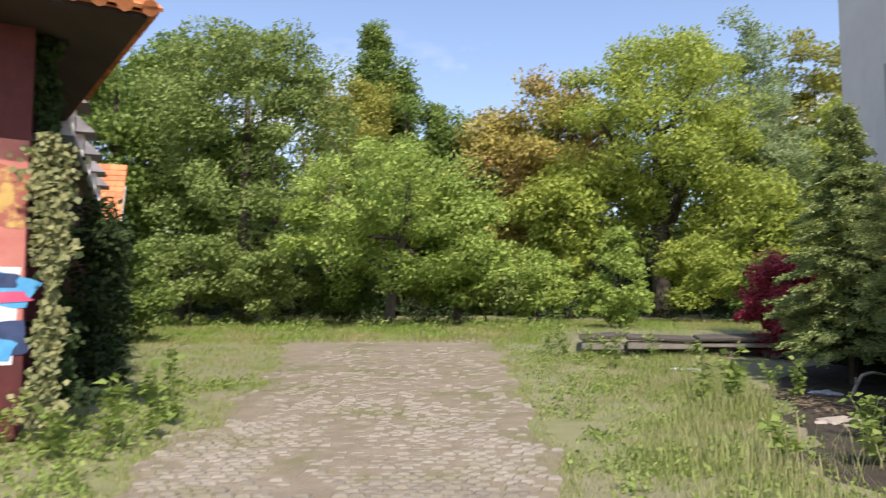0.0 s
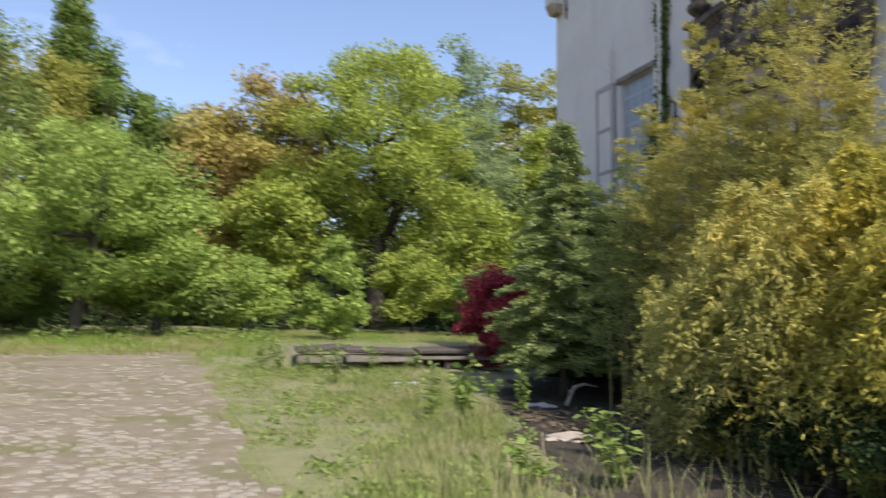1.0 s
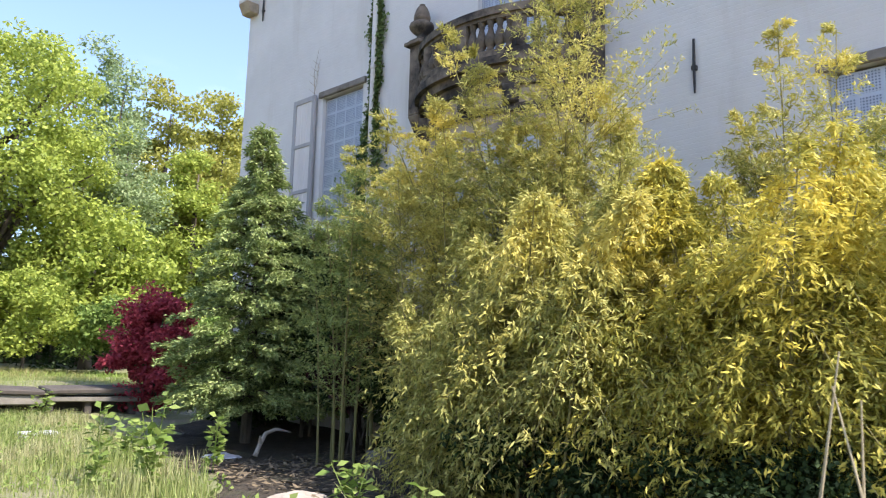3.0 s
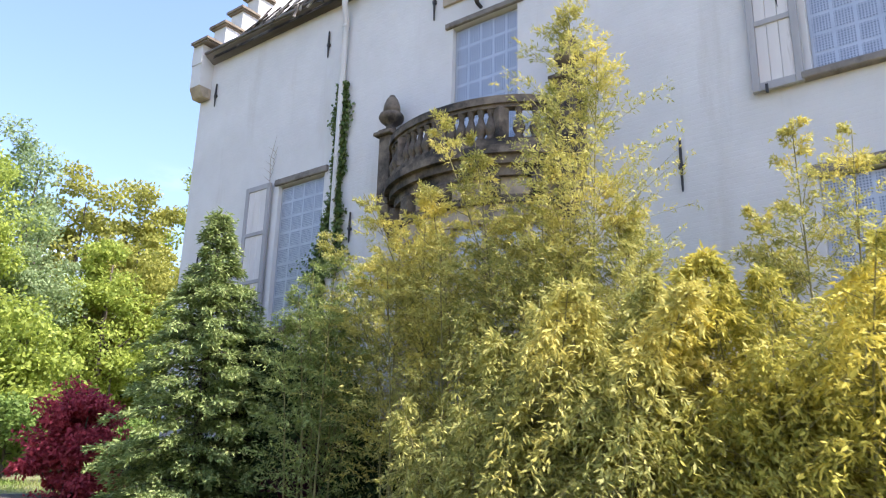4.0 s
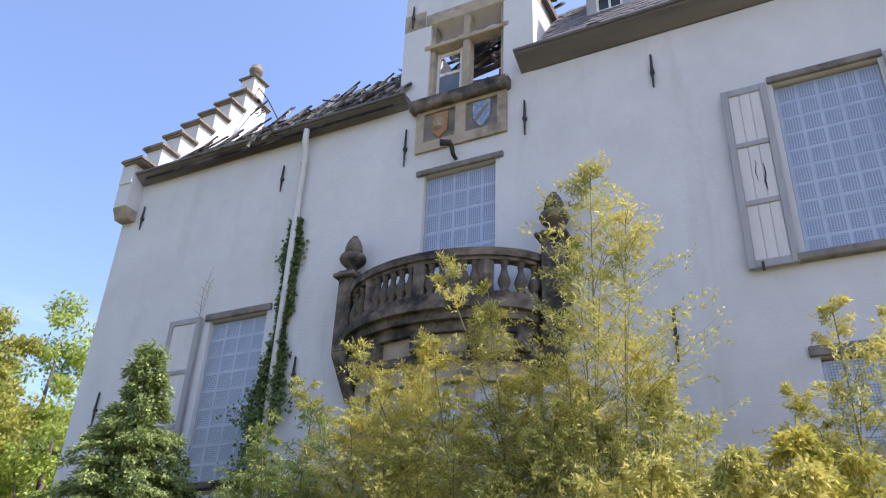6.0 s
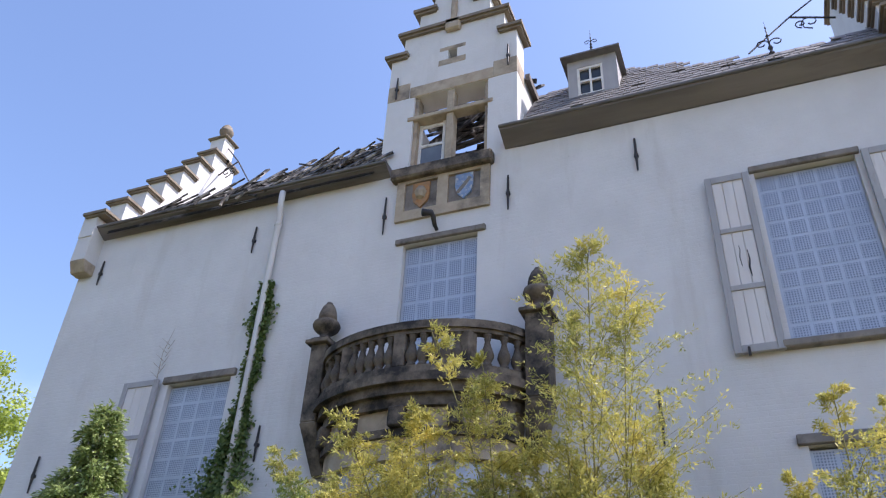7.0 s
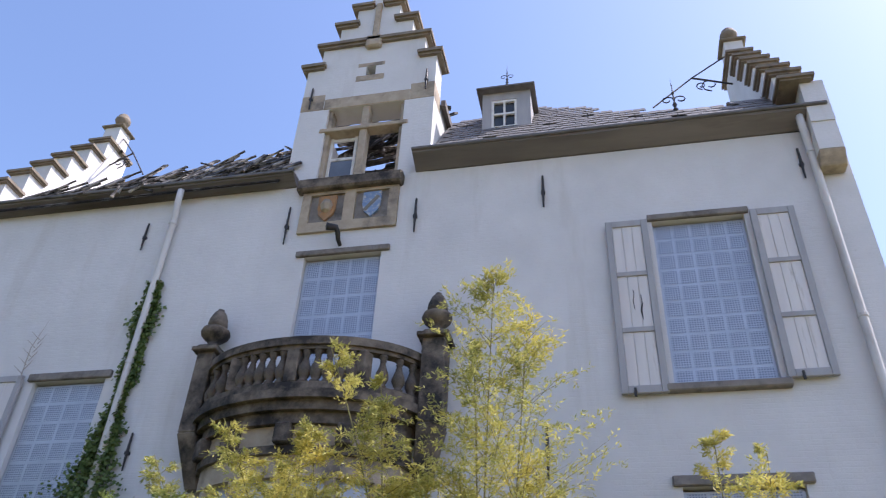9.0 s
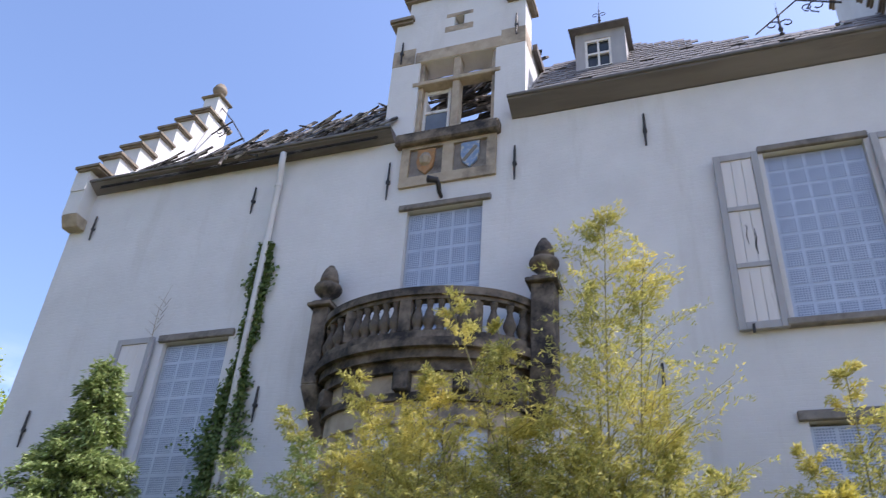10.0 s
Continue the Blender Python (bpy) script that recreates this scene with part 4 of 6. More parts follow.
# bow window under it
part("bay_wall", disc(-0.12, -0.2, 1.6), M_WALL, balcony, "white base of the bow window")
part("bay_sill", disc(-0.06, 1.6, 1.7), M_DSTONE, balcony)
for t in np.linspace(0.12, math.pi - 0.12, 7):
    x, y = FX - (BB - 0.17) * math.sin(t), BC + (BA - 0.17) * math.cos(t)
    m = Matrix.Translation((x, y, 3.03)) @ Matrix.Rotation(math.atan2(BA * math.sin(t), -BB * math.cos(t)), 4, "Z")
    part("bay_mullion", block(-0.07, 0.07, -0.06, 0.06, -1.33, 1.33, 0.01, m), M_STONE, balcony)
part("bay_pane", bow(-0.22, -0.21, 1.7, 4.36, 0.05, math.pi - 0.05), M_SHEET, balcony, "bluish steel sheets in the bow window")


# ---- trees ----
def on_ball(n):
    return unit(rng.normal(size=(n, 3)))


def crown_leaves(clumps, per, leaf, flat=0.6, up=0.4, dense=0.95):
    """clumps: rows of x, y, z, radius. Leaves sit in the outer half of each clump and turn outward."""
    k = len(clumps)
    per = int(per * dense)
    idx = rng.integers(0, k, per * k)
    c, r = clumps[idx, :3], clumps[idx, 3:4]
    o = on_ball(len(idx))
    rad = r * (0.28 + 0.76 * rng.random((len(idx), 1)) ** 0.65)
    off = o * rad
    off[:, 2] *= flat
    d = unit(o * 0.5 + rng.normal(size=o.shape) * 0.9 + np.array([0, 0, -0.2]))
    return leaves(c + off, d, leaf, leaf * 0.62, up=0.15, face=o * 0.8 + np.array([0, 0, 0.45]))


def crown_clumps(cx, cy, z0, z1, rx, n, r, bulge=0.45, shape=1.0):
    """Clump centres filling an uneven crown, denser near its surface; shape < 1 is slimmer at the top."""
    o = on_ball(n)
    rad = (0.35 + 0.62 * rng.random((n, 1)) ** 0.6)
    p = o * rad
    zc = z0 + (z1 - z0) * bulge
    z = np.where(p[:, 2] > 0, zc + p[:, 2] * (z1 - zc), zc + p[:, 2] * (zc - z0))
    lob = 1 + 0.16 * np.sin(3 * np.arctan2(p[:, 1], p[:, 0]) + cx) + 0.10 * np.sin(5 * np.arctan2(p[:, 1], p[:, 0]) + z * 1.3)
    sl = 1 - (1 - shape) * np.clip((z - z0) / (z1 - z0), 0, 1)
    x = cx + p[:, 0] * rx * lob * sl
    y = cy + p[:, 1] * rx * lob * sl
    return np.stack([x, y, z, r * (0.6 + 0.8 * rng.random(n))], 1)


def tree(label, category, x, y, top, rx, mat, z0=2.0, n=60, r=1.0, per=260, leaf=0.2, trunk=0.3, limbs=7, bulge=0.45, shape=1.0, name="tree", lean=0.0, flat=0.6):
    g = float(ground_z(x, y))
    t = thing(name, label, category)
    t.location = (x, y, g)
    cl = crown_clumps(0, 0, z0 - g, top - g, rx, n, r, bulge, shape)
    bm = bmesh.new()
    h = (top - g)
    mid = (lean * 0.4, 0, (z0 - g) * 0.8 + h * 0.18)
    tube(bm, [(0, 0, -0.3), (0.02 + lean * 0.1, 0, h * 0.08), mid, (lean, rx * 0.05, h * 0.62), (lean, 0, h * 0.85)], [trunk * 1.35, trunk, trunk * 0.8, trunk * 0.45, trunk * 0.12], 9)
    for k in range(limbs):
        c = cl[rng.integers(0, n)]
        f = 0.2 + 0.45 * k / max(limbs, 1)
        a = Vector((lean * f, 0, h * f + 0.1))
        b = Vector(c[:3])
        m = a.lerp(b, 0.5) + Vector((rng.normal() * 0.2, rng.normal() * 0.2, -0.06 * (b - a).length))
        tube(bm, [a, m, b], [trunk * 0.42, trunk * 0.26, trunk * 0.07], 6)
    part("trunk", bm, M_BARK, t, "", True)
    quads("crown", crown_leaves(cl, per, leaf * 1.18, flat), mat, t)
    return t


BROAD = "broadleaf tree"
tree("tall green broadleaf tree at the edge of the wood", "tree", -16.9, 38.3, 15.6, 3.8, L_GREEN, 1.5, 70, 1.1, 260, 0.24)
tree("green broadleaf tree in the wood", "tree", -18.5, 45, 17.5, 4.0, L_GREEN, 2.5, 70, 1.2, 240, 0.26)
tree("dense grey-green willow-like tree", "tree", -10.2, 37.5, 15.3, 5.0, L_WILLOW, 1.3, 175, 1.0, 270, 0.16, 0.4, bulge=0.6, shape=1.05)
tree("green tree beside the dense willow-like tree", "tree", -14.4, 40.5, 16.2, 3.9, L_GREEN, 2.0, 80, 1.0, 260, 0.22)
tree("yellow-green tree in the wood", "tree", -7.4, 50.7, 17.4, 3.4, L_YELLOW, 4, 105, 1.1, 230, 0.22)
tree("tall narrow dark poplar spire above the wood", "tree", -6.3, 55.8, 22.6, 1.75, L_GREEN, 5, 170, 0.85, 230, 0.2, 0.35, 4, 0.5, 0.6)
tree("second narrow poplar top beside the tall one", "tree", -4.6, 56.3, 20.6, 1.4, L_GREEN, 6, 90, 0.85, 220, 0.22, 0.3, 3, 0.5, 0.6)
tree("dark green maple in the wood", "tree", -3.6, 53.5, 16.2, 3.0, L_GREEN, 5, 60, 1.0, 240, 0.26)
tree("dark green maple in the wood", "tree", -0.9, 53, 14.6, 2.7, L_GREEN, 5, 55, 1.0, 240, 0.26)
tree("spreading bright green apple tree on the grass", "tree", -3.0, 33.0, 8.2, 4.5, L_APPLE, 2.0, 125, 0.8, 250, 0.15, 0.22, 12, 0.45, lean=0.9)
tree("bright green fruit tree with low branches", "tree", -0.2, 35.0, 6.6, 2.7, L_APPLE, 1.5, 60, 0.8, 240, 0.17, 0.18, 8)
tree("copper-brown beech with young spring leaves", "tree", 2.4, 48.5, 14.8, 3.3, L_COPPER, 3, 85, 1.2, 300, 0.22)
tree("copper-brown beech with young spring leaves", "tree", 5.2, 46.2, 15.4, 2.9, L_COPPER, 3, 90, 1.2, 300, 0.22)
tree("broad yellow-green oak with heavy limbs", "tree", 10.6, 43.6, 16.3, 6.2, L_OAK, 4.0, 165, 1.2, 310, 0.18, 0.5, 18, 0.52, 0.95)
tree("lower yellow-green oak bough in the sun", "tree", 14.6, 41.0, 8.8, 3.0, L_OAK, 2.2, 60, 1.0, 260, 0.2, 0.25, 6)
tree("yellow-green oak behind the copper beech", "tree", 5.6, 42.6, 9.5, 3.0, L_OAK, 2.6, 55, 1.0, 230, 0.21, 0.25, 6)
tree("grey-green birch behind the oak", "tree", 18.0, 50, 20.2, 2.8, L_BIRCH, 5, 75, 1.0, 240, 0.2, 0.25)
tree("grey-green birch with pale bark beside the house", "tree", 17.0, 44, 14.0, 2.2, L_BIRCH, 1.5, 75, 0.8, 260, 0.16, 0.2)
tree("yellow-brown tree with young spring leaves", "tree", 22.0, 50, 19.4, 3.2, L_YELLOW, 3, 85, 1.0, 250, 0.22)
tree("yellow-brown young-leaved tree beyond the house", "tree", 25.6, 50, 19.6, 3.6, L_YELLOW, 2, 90, 1.0, 250, 0.22)
tree("yellow-green tree beyond the house", "tree", 30.0, 50, 21.5, 3.6, L_OAK, 2, 80, 1.0, 250, 0.22)
tree("yellow-green tree beyond the house", "tree", 25.5, 42, 13.5, 3.0, L_OAK, 1.5, 60, 0.9, 250, 0.2)
tree("yellow-green tree beyond the house", "tree", 34.5, 50, 19.0, 3.8, L_OAK, 2, 70, 1.0, 250, 0.22)
tree("yellow-green tree beside the birch", "tree", 21.0, 44, 13.5, 2.8, L_OAK, 1.8, 75, 0.9, 300, 0.19)
tree("yellow-brown tree beyond the house", "tree", 23.5, 46, 15.5, 2.8, L_YELLOW, 1.8, 75, 0.9, 300, 0.19)
tree("green broadleaf tree in the wood", "tree", -13.0, 47, 13.5, 3.6, L_GREEN, 2, 70, 1.2, 220, 0.25)
tree("green broadleaf tree deep in the wood", "tree", -2.5, 46, 10.5, 3.4, L_GREEN, 2, 65, 1.1, 220, 0.24)
tree("green broadleaf tree behind the beech", "tree", 1.5, 56, 13.5, 3.6, L_GREEN, 2, 65, 1.2, 220, 0.26)
tree("young light green tree on the bank", "tree", 6.0, 31.2, 4.75, 1.7, L_APPLE, 0.9, 70, 0.33, 120, 0.13, 0.07, 12, 0.3, 0.2)
for x, y, top, rx, mt in ((-11.3, 33.6, 4.9, 2.2, L_WILLOW), (-8.0, 34.4, 4.4, 2.2, L_WILLOW), (-14.6, 33.5, 4.5, 2.2, L_GREEN), (3.4, 37.0, 4.0, 1.9, L_APPLE), (1.0, 35.6, 3.6, 1.6, L_WILLOW), (10.9, 37.6, 4.7, 2.0, L_OAK), (13.6, 36.0, 3.6, 1.6, L_GREEN), (17.5, 36, 3.4, 1.8, L_GREEN), (-5.5, 37, 3.2, 1.8, L_GREEN)):
    tree("leafy shrub at the edge of the wood", "shrub", x, y, top, rx, mt, 1.2, 36, 0.6, 240, 0.15, 0.06, 5, name="shrub")

# the wood behind: filler clumps close sky gaps, shade put into the leaf colour
wc = []
for k in range(150):
    x = -44 + 90 * rng.random()
    y = 56 + 10 * rng.random()
    z = 1.5 + 10.5 * rng.random() ** 0.8
    wc.append((x, y, z, 1.7))
for k in range(90):
    wc.append((-24 + 56 * rng.random(), 56 + 4 * rng.random(), 1.5 + 3.5 * rng.random(), 1.6))
wc = np.array(wc)
tagged(quads("backdrop", crown_leaves(wc, 150, 0.45), L_DARK), "dark filler foliage behind the garden, shade put into its colour", "wood", kind="stuff")
def backing_strip():
    """An added dark strip, far back, that closes sky gaps between the trunks."""
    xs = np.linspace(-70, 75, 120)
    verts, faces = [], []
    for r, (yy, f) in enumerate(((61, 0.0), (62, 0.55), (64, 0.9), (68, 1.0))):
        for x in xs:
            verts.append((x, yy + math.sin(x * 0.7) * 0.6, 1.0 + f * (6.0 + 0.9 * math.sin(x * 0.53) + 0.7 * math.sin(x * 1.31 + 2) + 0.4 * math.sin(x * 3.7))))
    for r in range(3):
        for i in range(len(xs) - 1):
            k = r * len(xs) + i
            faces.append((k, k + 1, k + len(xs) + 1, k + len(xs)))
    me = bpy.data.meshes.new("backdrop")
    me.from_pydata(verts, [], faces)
    tagged(mesh_ob("backdrop", me, surface("dark_backing", (0.015, 0.028, 0.010), (0.05, 0.075, 0.025), 1.2, (0.01, 0.015, 0.007), 0.6, bumps=1.0, grain=3, dist=0.5)), "dark strip added far behind the trees to close sky gaps", "wood", kind="structure")


backing_strip()
# filler foliage in gaps under the trees, coloured dark for their shade
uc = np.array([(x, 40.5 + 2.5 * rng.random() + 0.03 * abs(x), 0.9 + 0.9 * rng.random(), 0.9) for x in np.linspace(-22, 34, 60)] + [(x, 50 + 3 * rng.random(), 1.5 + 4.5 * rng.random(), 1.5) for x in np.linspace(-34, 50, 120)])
tagged(quads("undergrowth", crown_leaves(uc, 180, 0.18), L_DARK), "filler undergrowth under the trees, shade put into its leaf colour", "undergrowth", kind="stuff")
tb = bmesh.new()
for k in range(46):
    x, y = -24 + 56 * rng.random(), 44 + 12 * rng.random()
    tube(tb, [(x, y, 1.0), (x + rng.normal() * 0.3, y, 5), (x + rng.normal() * 0.6, y, 11)], [0.16, 0.12, 0.06], 6)
tagged(part("woodland_trunks", tb, M_BARK), "thin dark trunks deep in the wood", "trunks", kind="stuff")
sc = np.array([(x, 29 + 9 * rng.random() - 0.06 * x, 0, 0.55) for x in np.linspace(-17, 3, 46)])
sc[:, 2] = ground_z(sc[:, 0], sc[:, 1]) + 0.1
tagged(quads("scrub", crown_leaves(sc, 130, 0.13), L_WEED), "low scrub along the lawn", "scrub", kind="stuff")


# ---- conifer, red maple and shrubs by the house ----
def conifer(x, y, top, rx, label):
    g = float(ground_z(x, y))
    t = thing("conifer", label, "conifer")
    t.location = (x, y, g)
    h = top - g
    bm = bmesh.new()
    tube(bm, [(0, 0, -0.2), (0.02, 0, h * 0.5), (0, 0, h * 0.98)], [0.09, 0.06, 0.01], 8)
    lb = bmesh.new()
    n = 340
    zz = h * (0.11 + 0.87 * rng.random(n) ** 1.15)
    az = rng.random(n) * 2 * math.pi
    taper = np.interp(zz / h, [0, 0.12, 0.36, 0.66, 0.82, 1.0], [0.9, 1.0, 0.97, 0.60, 0.30, 0.03])
    R = rx * taper * (0.62 + 0.50 * rng.random(n))
    cs, ds = [], []
    for z, a, r in zip(zz, az, R):
        m = max(16, int(120 * r / rx) + 16)
        f = rng.random(m) ** 0.6
        out = np.array([math.cos(a), math.sin(a), 0.0])
        side = np.array([-math.sin(a), math.cos(a), 0.0])
        sp = rng.normal(size=(m, 1)) * 0.12 * (1.1 - f[:, None] * 0.8)
        p = out * (r * f)[:, None] + side * sp
        p[:, 2] = z + 0.16 * f - 0.34 * f * f * min(r, 0.9) + rng.normal(size=m) * 0.022
        cs.append(p)
        ds.append(out + side * (sp * 5) + rng.normal(size=(m, 3)) * 0.35 + np.array([0, 0, -0.25]))
        if r > 0.3 and rng.random() < 0.4:
            tube(lb, [(0, 0, z), tuple(out * r * 0.5 + np.array([0, 0, z + 0.04])), tuple(out * r * 0.9 + np.array([0, 0, z - 0.08]))], [0.018, 0.012, 0.004], 4)
    part("branchwork", lb, M_BARK, t)["kind"] = "stuff"
    part("trunk", bm, M_BARK, t)
    c, d = np.concatenate(cs), unit(np.concatenate(ds))
    quads("foliage", leaves(np.repeat(c, 3, 0) + rng.normal(size=(3 * len(c), 3)) * 0.02, unit(np.repeat(d, 3, 0) + rng.normal(size=(3 * len(c), 3)) * 0.3), 0.078, 0.029, up=0.8), L_SPRUCE, t)


conifer(7.1, 15.5, 5.0, 1.38, "dark green scaly conifer beside the house")


def small_tree(label, category, x, y, z0, top, rx, mat, n, r, per, leaf, name="shrub", stems=5, flat=0.5):
    g = float(ground_z(x, y))
    t = thing(name, label, category)
    t.location = (x, y, g)
    cl = crown_clumps(0, 0, z0 - g, top - g, rx, n, r, 0.5)
    bm = bmesh.new()
    for k in range(stems):
        c = cl[rng.integers(0, n)]
        tube(bm, [(rng.normal() * 0.06, rng.normal() * 0.06, -0.1), (c[0] * 0.35, c[1] * 0.35, c[2] * 0.5), tuple(c[:3])], [0.035, 0.025, 0.008], 6)
    part("stem", bm, M_BARK, t)
    quads("foliage", crown_leaves(cl, per, leaf, flat), mat, t)


small_tree("red Japanese maple with fine crimson leaves", "maple", 7.35, 19.2, 0.25, 2.65, 0.74, L_MAPLE, 110, 0.26, 150, 0.085, "maple_tree")
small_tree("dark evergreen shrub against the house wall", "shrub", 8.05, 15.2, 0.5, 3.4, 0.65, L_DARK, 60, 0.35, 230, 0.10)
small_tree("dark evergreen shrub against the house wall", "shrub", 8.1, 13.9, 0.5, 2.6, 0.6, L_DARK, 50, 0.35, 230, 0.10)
# added dark leaves that keep the bright foot of the wall dark
small_tree("dark shrub added to darken the foot of the facade", "shrub", 8.2, 16.7, 0.1, 1.7, 0.6, L_DARK, 40, 0.35, 230, 0.09)
small_tree("dark shrub added to darken the foot of the facade", "shrub", 8.2, 17.9, 0.15, 1.5, 0.55, L_DARK, 40, 0.33, 230, 0.09)
# filler foliage that hides the wall base
small_tree("dark filler shrub behind the bamboo hiding the wall base", "shrub", 7.6, 12.3, 0.1, 1.6, 0.6, L_DARK, 50, 0.35, 230, 0.09)
small_tree("dark filler shrub behind the bamboo hiding the wall base", "shrub", 7.9, 10.6, 0.0, 1.6, 0.5, L_DARK, 50, 0.35, 230, 0.09)
# added filler: dark leaves stand in for the shade under the bamboo mounds
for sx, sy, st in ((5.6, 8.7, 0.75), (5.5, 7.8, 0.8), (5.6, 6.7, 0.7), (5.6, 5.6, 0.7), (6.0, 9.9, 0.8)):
    small_tree("dark low shrub added to stand in for shade under the bamboo", "shrub", sx, sy, 0.1, st, 0.62, L_DARK, 34, 0.3, 300, 0.05)
small_tree("dark purple shrub beside the downpipe", "shrub", 7.5, 13.4, 0.5, 1.7, 0.35, leafy("purple_leaf", (0.03, 0.012, 0.018), (0.08, 0.02, 0.03)), 20, 0.25, 200, 0.08)


# ---- ivy on the left downpipe ----
def ivy(label, pts, spread, n, mat, leaf, out=(-1, 0, 0), part_at=0.0):
    t = thing("ivy", label, "climbing plant")
    pts = np.array(pts, float)
    f = rng.random(n) * (len(pts) - 1)
    i = np.minimum(f.astype(int), len(pts) - 2)
    w = (f - i)[:, None]
    base = pts[i] * (1 - w) + pts[i + 1] * w
    sp = np.interp(f, np.arange(len(pts)), spread)[:, None]
    o = np.array(out, float)
    side = np.cross(o, (0, 0, 1.0))
    gap = 0.7 + 0.6 * np.sin(base[:, 2:3] * 5.1) * np.sin(base[:, 2:3] * 2.3 + 1)
    q = rng.normal(size=(n, 1)) * sp * gap
    q = q + np.sign(q) * part_at * (base[:, 2:3] > 4.8)
    c = base + side * q + o * (0.03 + np.abs(rng.normal(size=(n, 1))) * sp * 0.45)
    d = unit(rng.normal(size=(n, 3)) * 0.6 + o * 0.4 + np.array([0, 0, -0.8]))
    s = unit(np.cross(d, o + rng.normal(size=(n, 3)) * 0.5))
    ln = leaf * (0.7 + 0.6 * rng.random((n, 1)))
    v = np.stack([c, c + d * ln * 0.4 + s * ln * 0.45, c + d * ln, c + d * ln * 0.4 - s * ln * 0.45], 1)
    bm = bmesh.new()
    for k in range(3):
        tube(bm, [tuple(p + side * 0.05 * (k - 1) + o * 0.02) for p in pts], 0.012, 5)
    part("stem", bm, M_BARK, t)
    quads("foliage", v, mat, t)


ivy("dark ivy climbing the downpipe and wall", [(FX, 14.85, 0.4), (FX, 14.9, 2.5), (FX, 14.85, 4.2), (FX, 14.75, 5.2), (FX, 14.7, 6.3), (FX, 14.72, 7.75)], [0.38, 0.36, 0.26, 0.09, 0.07, 0.06], 8500, L_IVY, 0.058, (-1, 0, 0), 0.05)

# a dry weed and grass on the lintel of the left window
bm = bmesh.new()
tube(bm, [(FX - 0.02, 16.5, 6.2), (FX - 0.1, 16.45, 6.7), (FX - 0.12, 16.3, 7.15)], [0.008, 0.006, 0.003], 4)
for k in range(9):
    z = 6.3 + 0.07 * k
    s = -1 if k % 2 else 1
    tube(bm, [(FX - 0.05, 16.48 - 0.01 * k, z), (FX - 0.1, 16.48 - 0.01 * k + s * 0.14, z + 0.12)], [0.006, 0.003], 4)
tagged(part("dry_weed", bm, M_WOODG), "dry weed growing from the window lintel", "weed")


# ---- bamboo ----
def bamboo(culms, label, mat, leaf=0.06, density=1.0, rise=0.9, droop=0.45, low=0.2, tuft=6, stray=0.24):
    """culms: rows of base x, y, top x, y, z, spread. Each culm is a part; branches carry twigs, twigs carry tufts of leaves."""
    t = thing("bamboo_clump", label, "bamboo", "bamboo by the house")
    bx, by = culms[0][0], culms[0][1]
    t.location = (bx, by, float(ground_z(bx, by)))
    g0 = t.location.z
    up = np.array([0, 0, 1.0])
    cs, ds, tw = [], [], bmesh.new()
    for x0, y0, x1, y1, z1, spread in culms:
        a, b = np.array([x0 - bx, y0 - by, -0.1]), np.array([x1 - bx, y1 - by, z1 - g0])
        n = 14
        f = np.linspace(0, 1, n)[:, None]
        line = a + (b - a) * f
        line[:, :2] = a[:2] + (b - a)[:2] * f ** 1.9
        bm = bmesh.new()
        tube(bm, [tuple(p) for p in line], [0.015 * (1 - 0.85 * k / (n - 1)) + 0.002 for k in range(n)], 6)
        part("culm", bm, M_CULM, t)
        nb, J, K = max(10, int((z1 - g0) * 17 * density)), 8, tuft
        q = low + (1 - low) * rng.random(nb) ** 0.7
        w = q * (n - 1)
        i = np.minimum(w.astype(int), n - 2)
        w = (w - i)[:, None]
        p = line[i] * (1 - w) + line[i + 1] * w
        az = rng.random(nb) * 2 * math.pi
        out = np.stack([np.cos(az), np.sin(az), np.zeros(nb)], 1)
        side = np.stack([-np.sin(az), np.cos(az), np.zeros(nb)], 1)
        reach = spread * (0.45 + 0.65 * rng.random(nb)) * np.interp(q, [0, 0.35, 0.7, 0.9, 1], [0.7, 1.0, 0.78, 0.30, 0.10])
        rs = rise * (0.8 + 0.4 * rng.random(nb))
        u = np.linspace(0.18, 1.0, J)[None, :, None]
        R = reach[:, None, None]
        pos = p[:, None] + out[:, None] * R * u + up * R * (rs[:, None, None] * u - droop * u * u)
        tan = unit(out[:, None] + up * (rs[:, None, None] - 2 * droop * u))
        sg = np.where(rng.random((nb, J, 1)) < 0.5, -1.0, 1.0)
        td = unit(tan * 0.75 + side[:, None] * sg * 0.7 + rng.normal(size=(nb, J, 3)) * 0.25)
        lt = (0.05 + stray * R * (1.1 - 0.65 * u)) * (0.6 + 0.7 * rng.random((nb, J, 1)))
        v = (0.1 + 0.9 * rng.random((nb, J, K, 1)))
        lp = pos[:, :, None] + td[:, :, None] * (lt[:, :, None] * v) - up * 0.12 * droop * lt[:, :, None] * v * v
        ld = td[:, :, None] * 0.8 + rng.normal(size=(nb, J, K, 3)) * 0.5 + np.array([0, 0, -0.3 * droop])
        cs.append(lp.reshape(-1, 3) + rng.normal(size=(nb * J * K, 3)) * 0.012)
        ds.append(ld.reshape(-1, 3))
        for k in range(0, nb, 2):
            tube(tw, [tuple(p[k]), tuple(pos[k, 3]), tuple(pos[k, 7])], [0.004, 0.003, 0.0015], 3, False)
    part("branchwork", tw, M_CULM, t)["kind"] = "stuff"
    c, d = np.concatenate(cs), unit(np.concatenate(ds))
    quads("foliage", leaves(c, d, leaf, leaf * 0.25, up=0.35), mat, t)


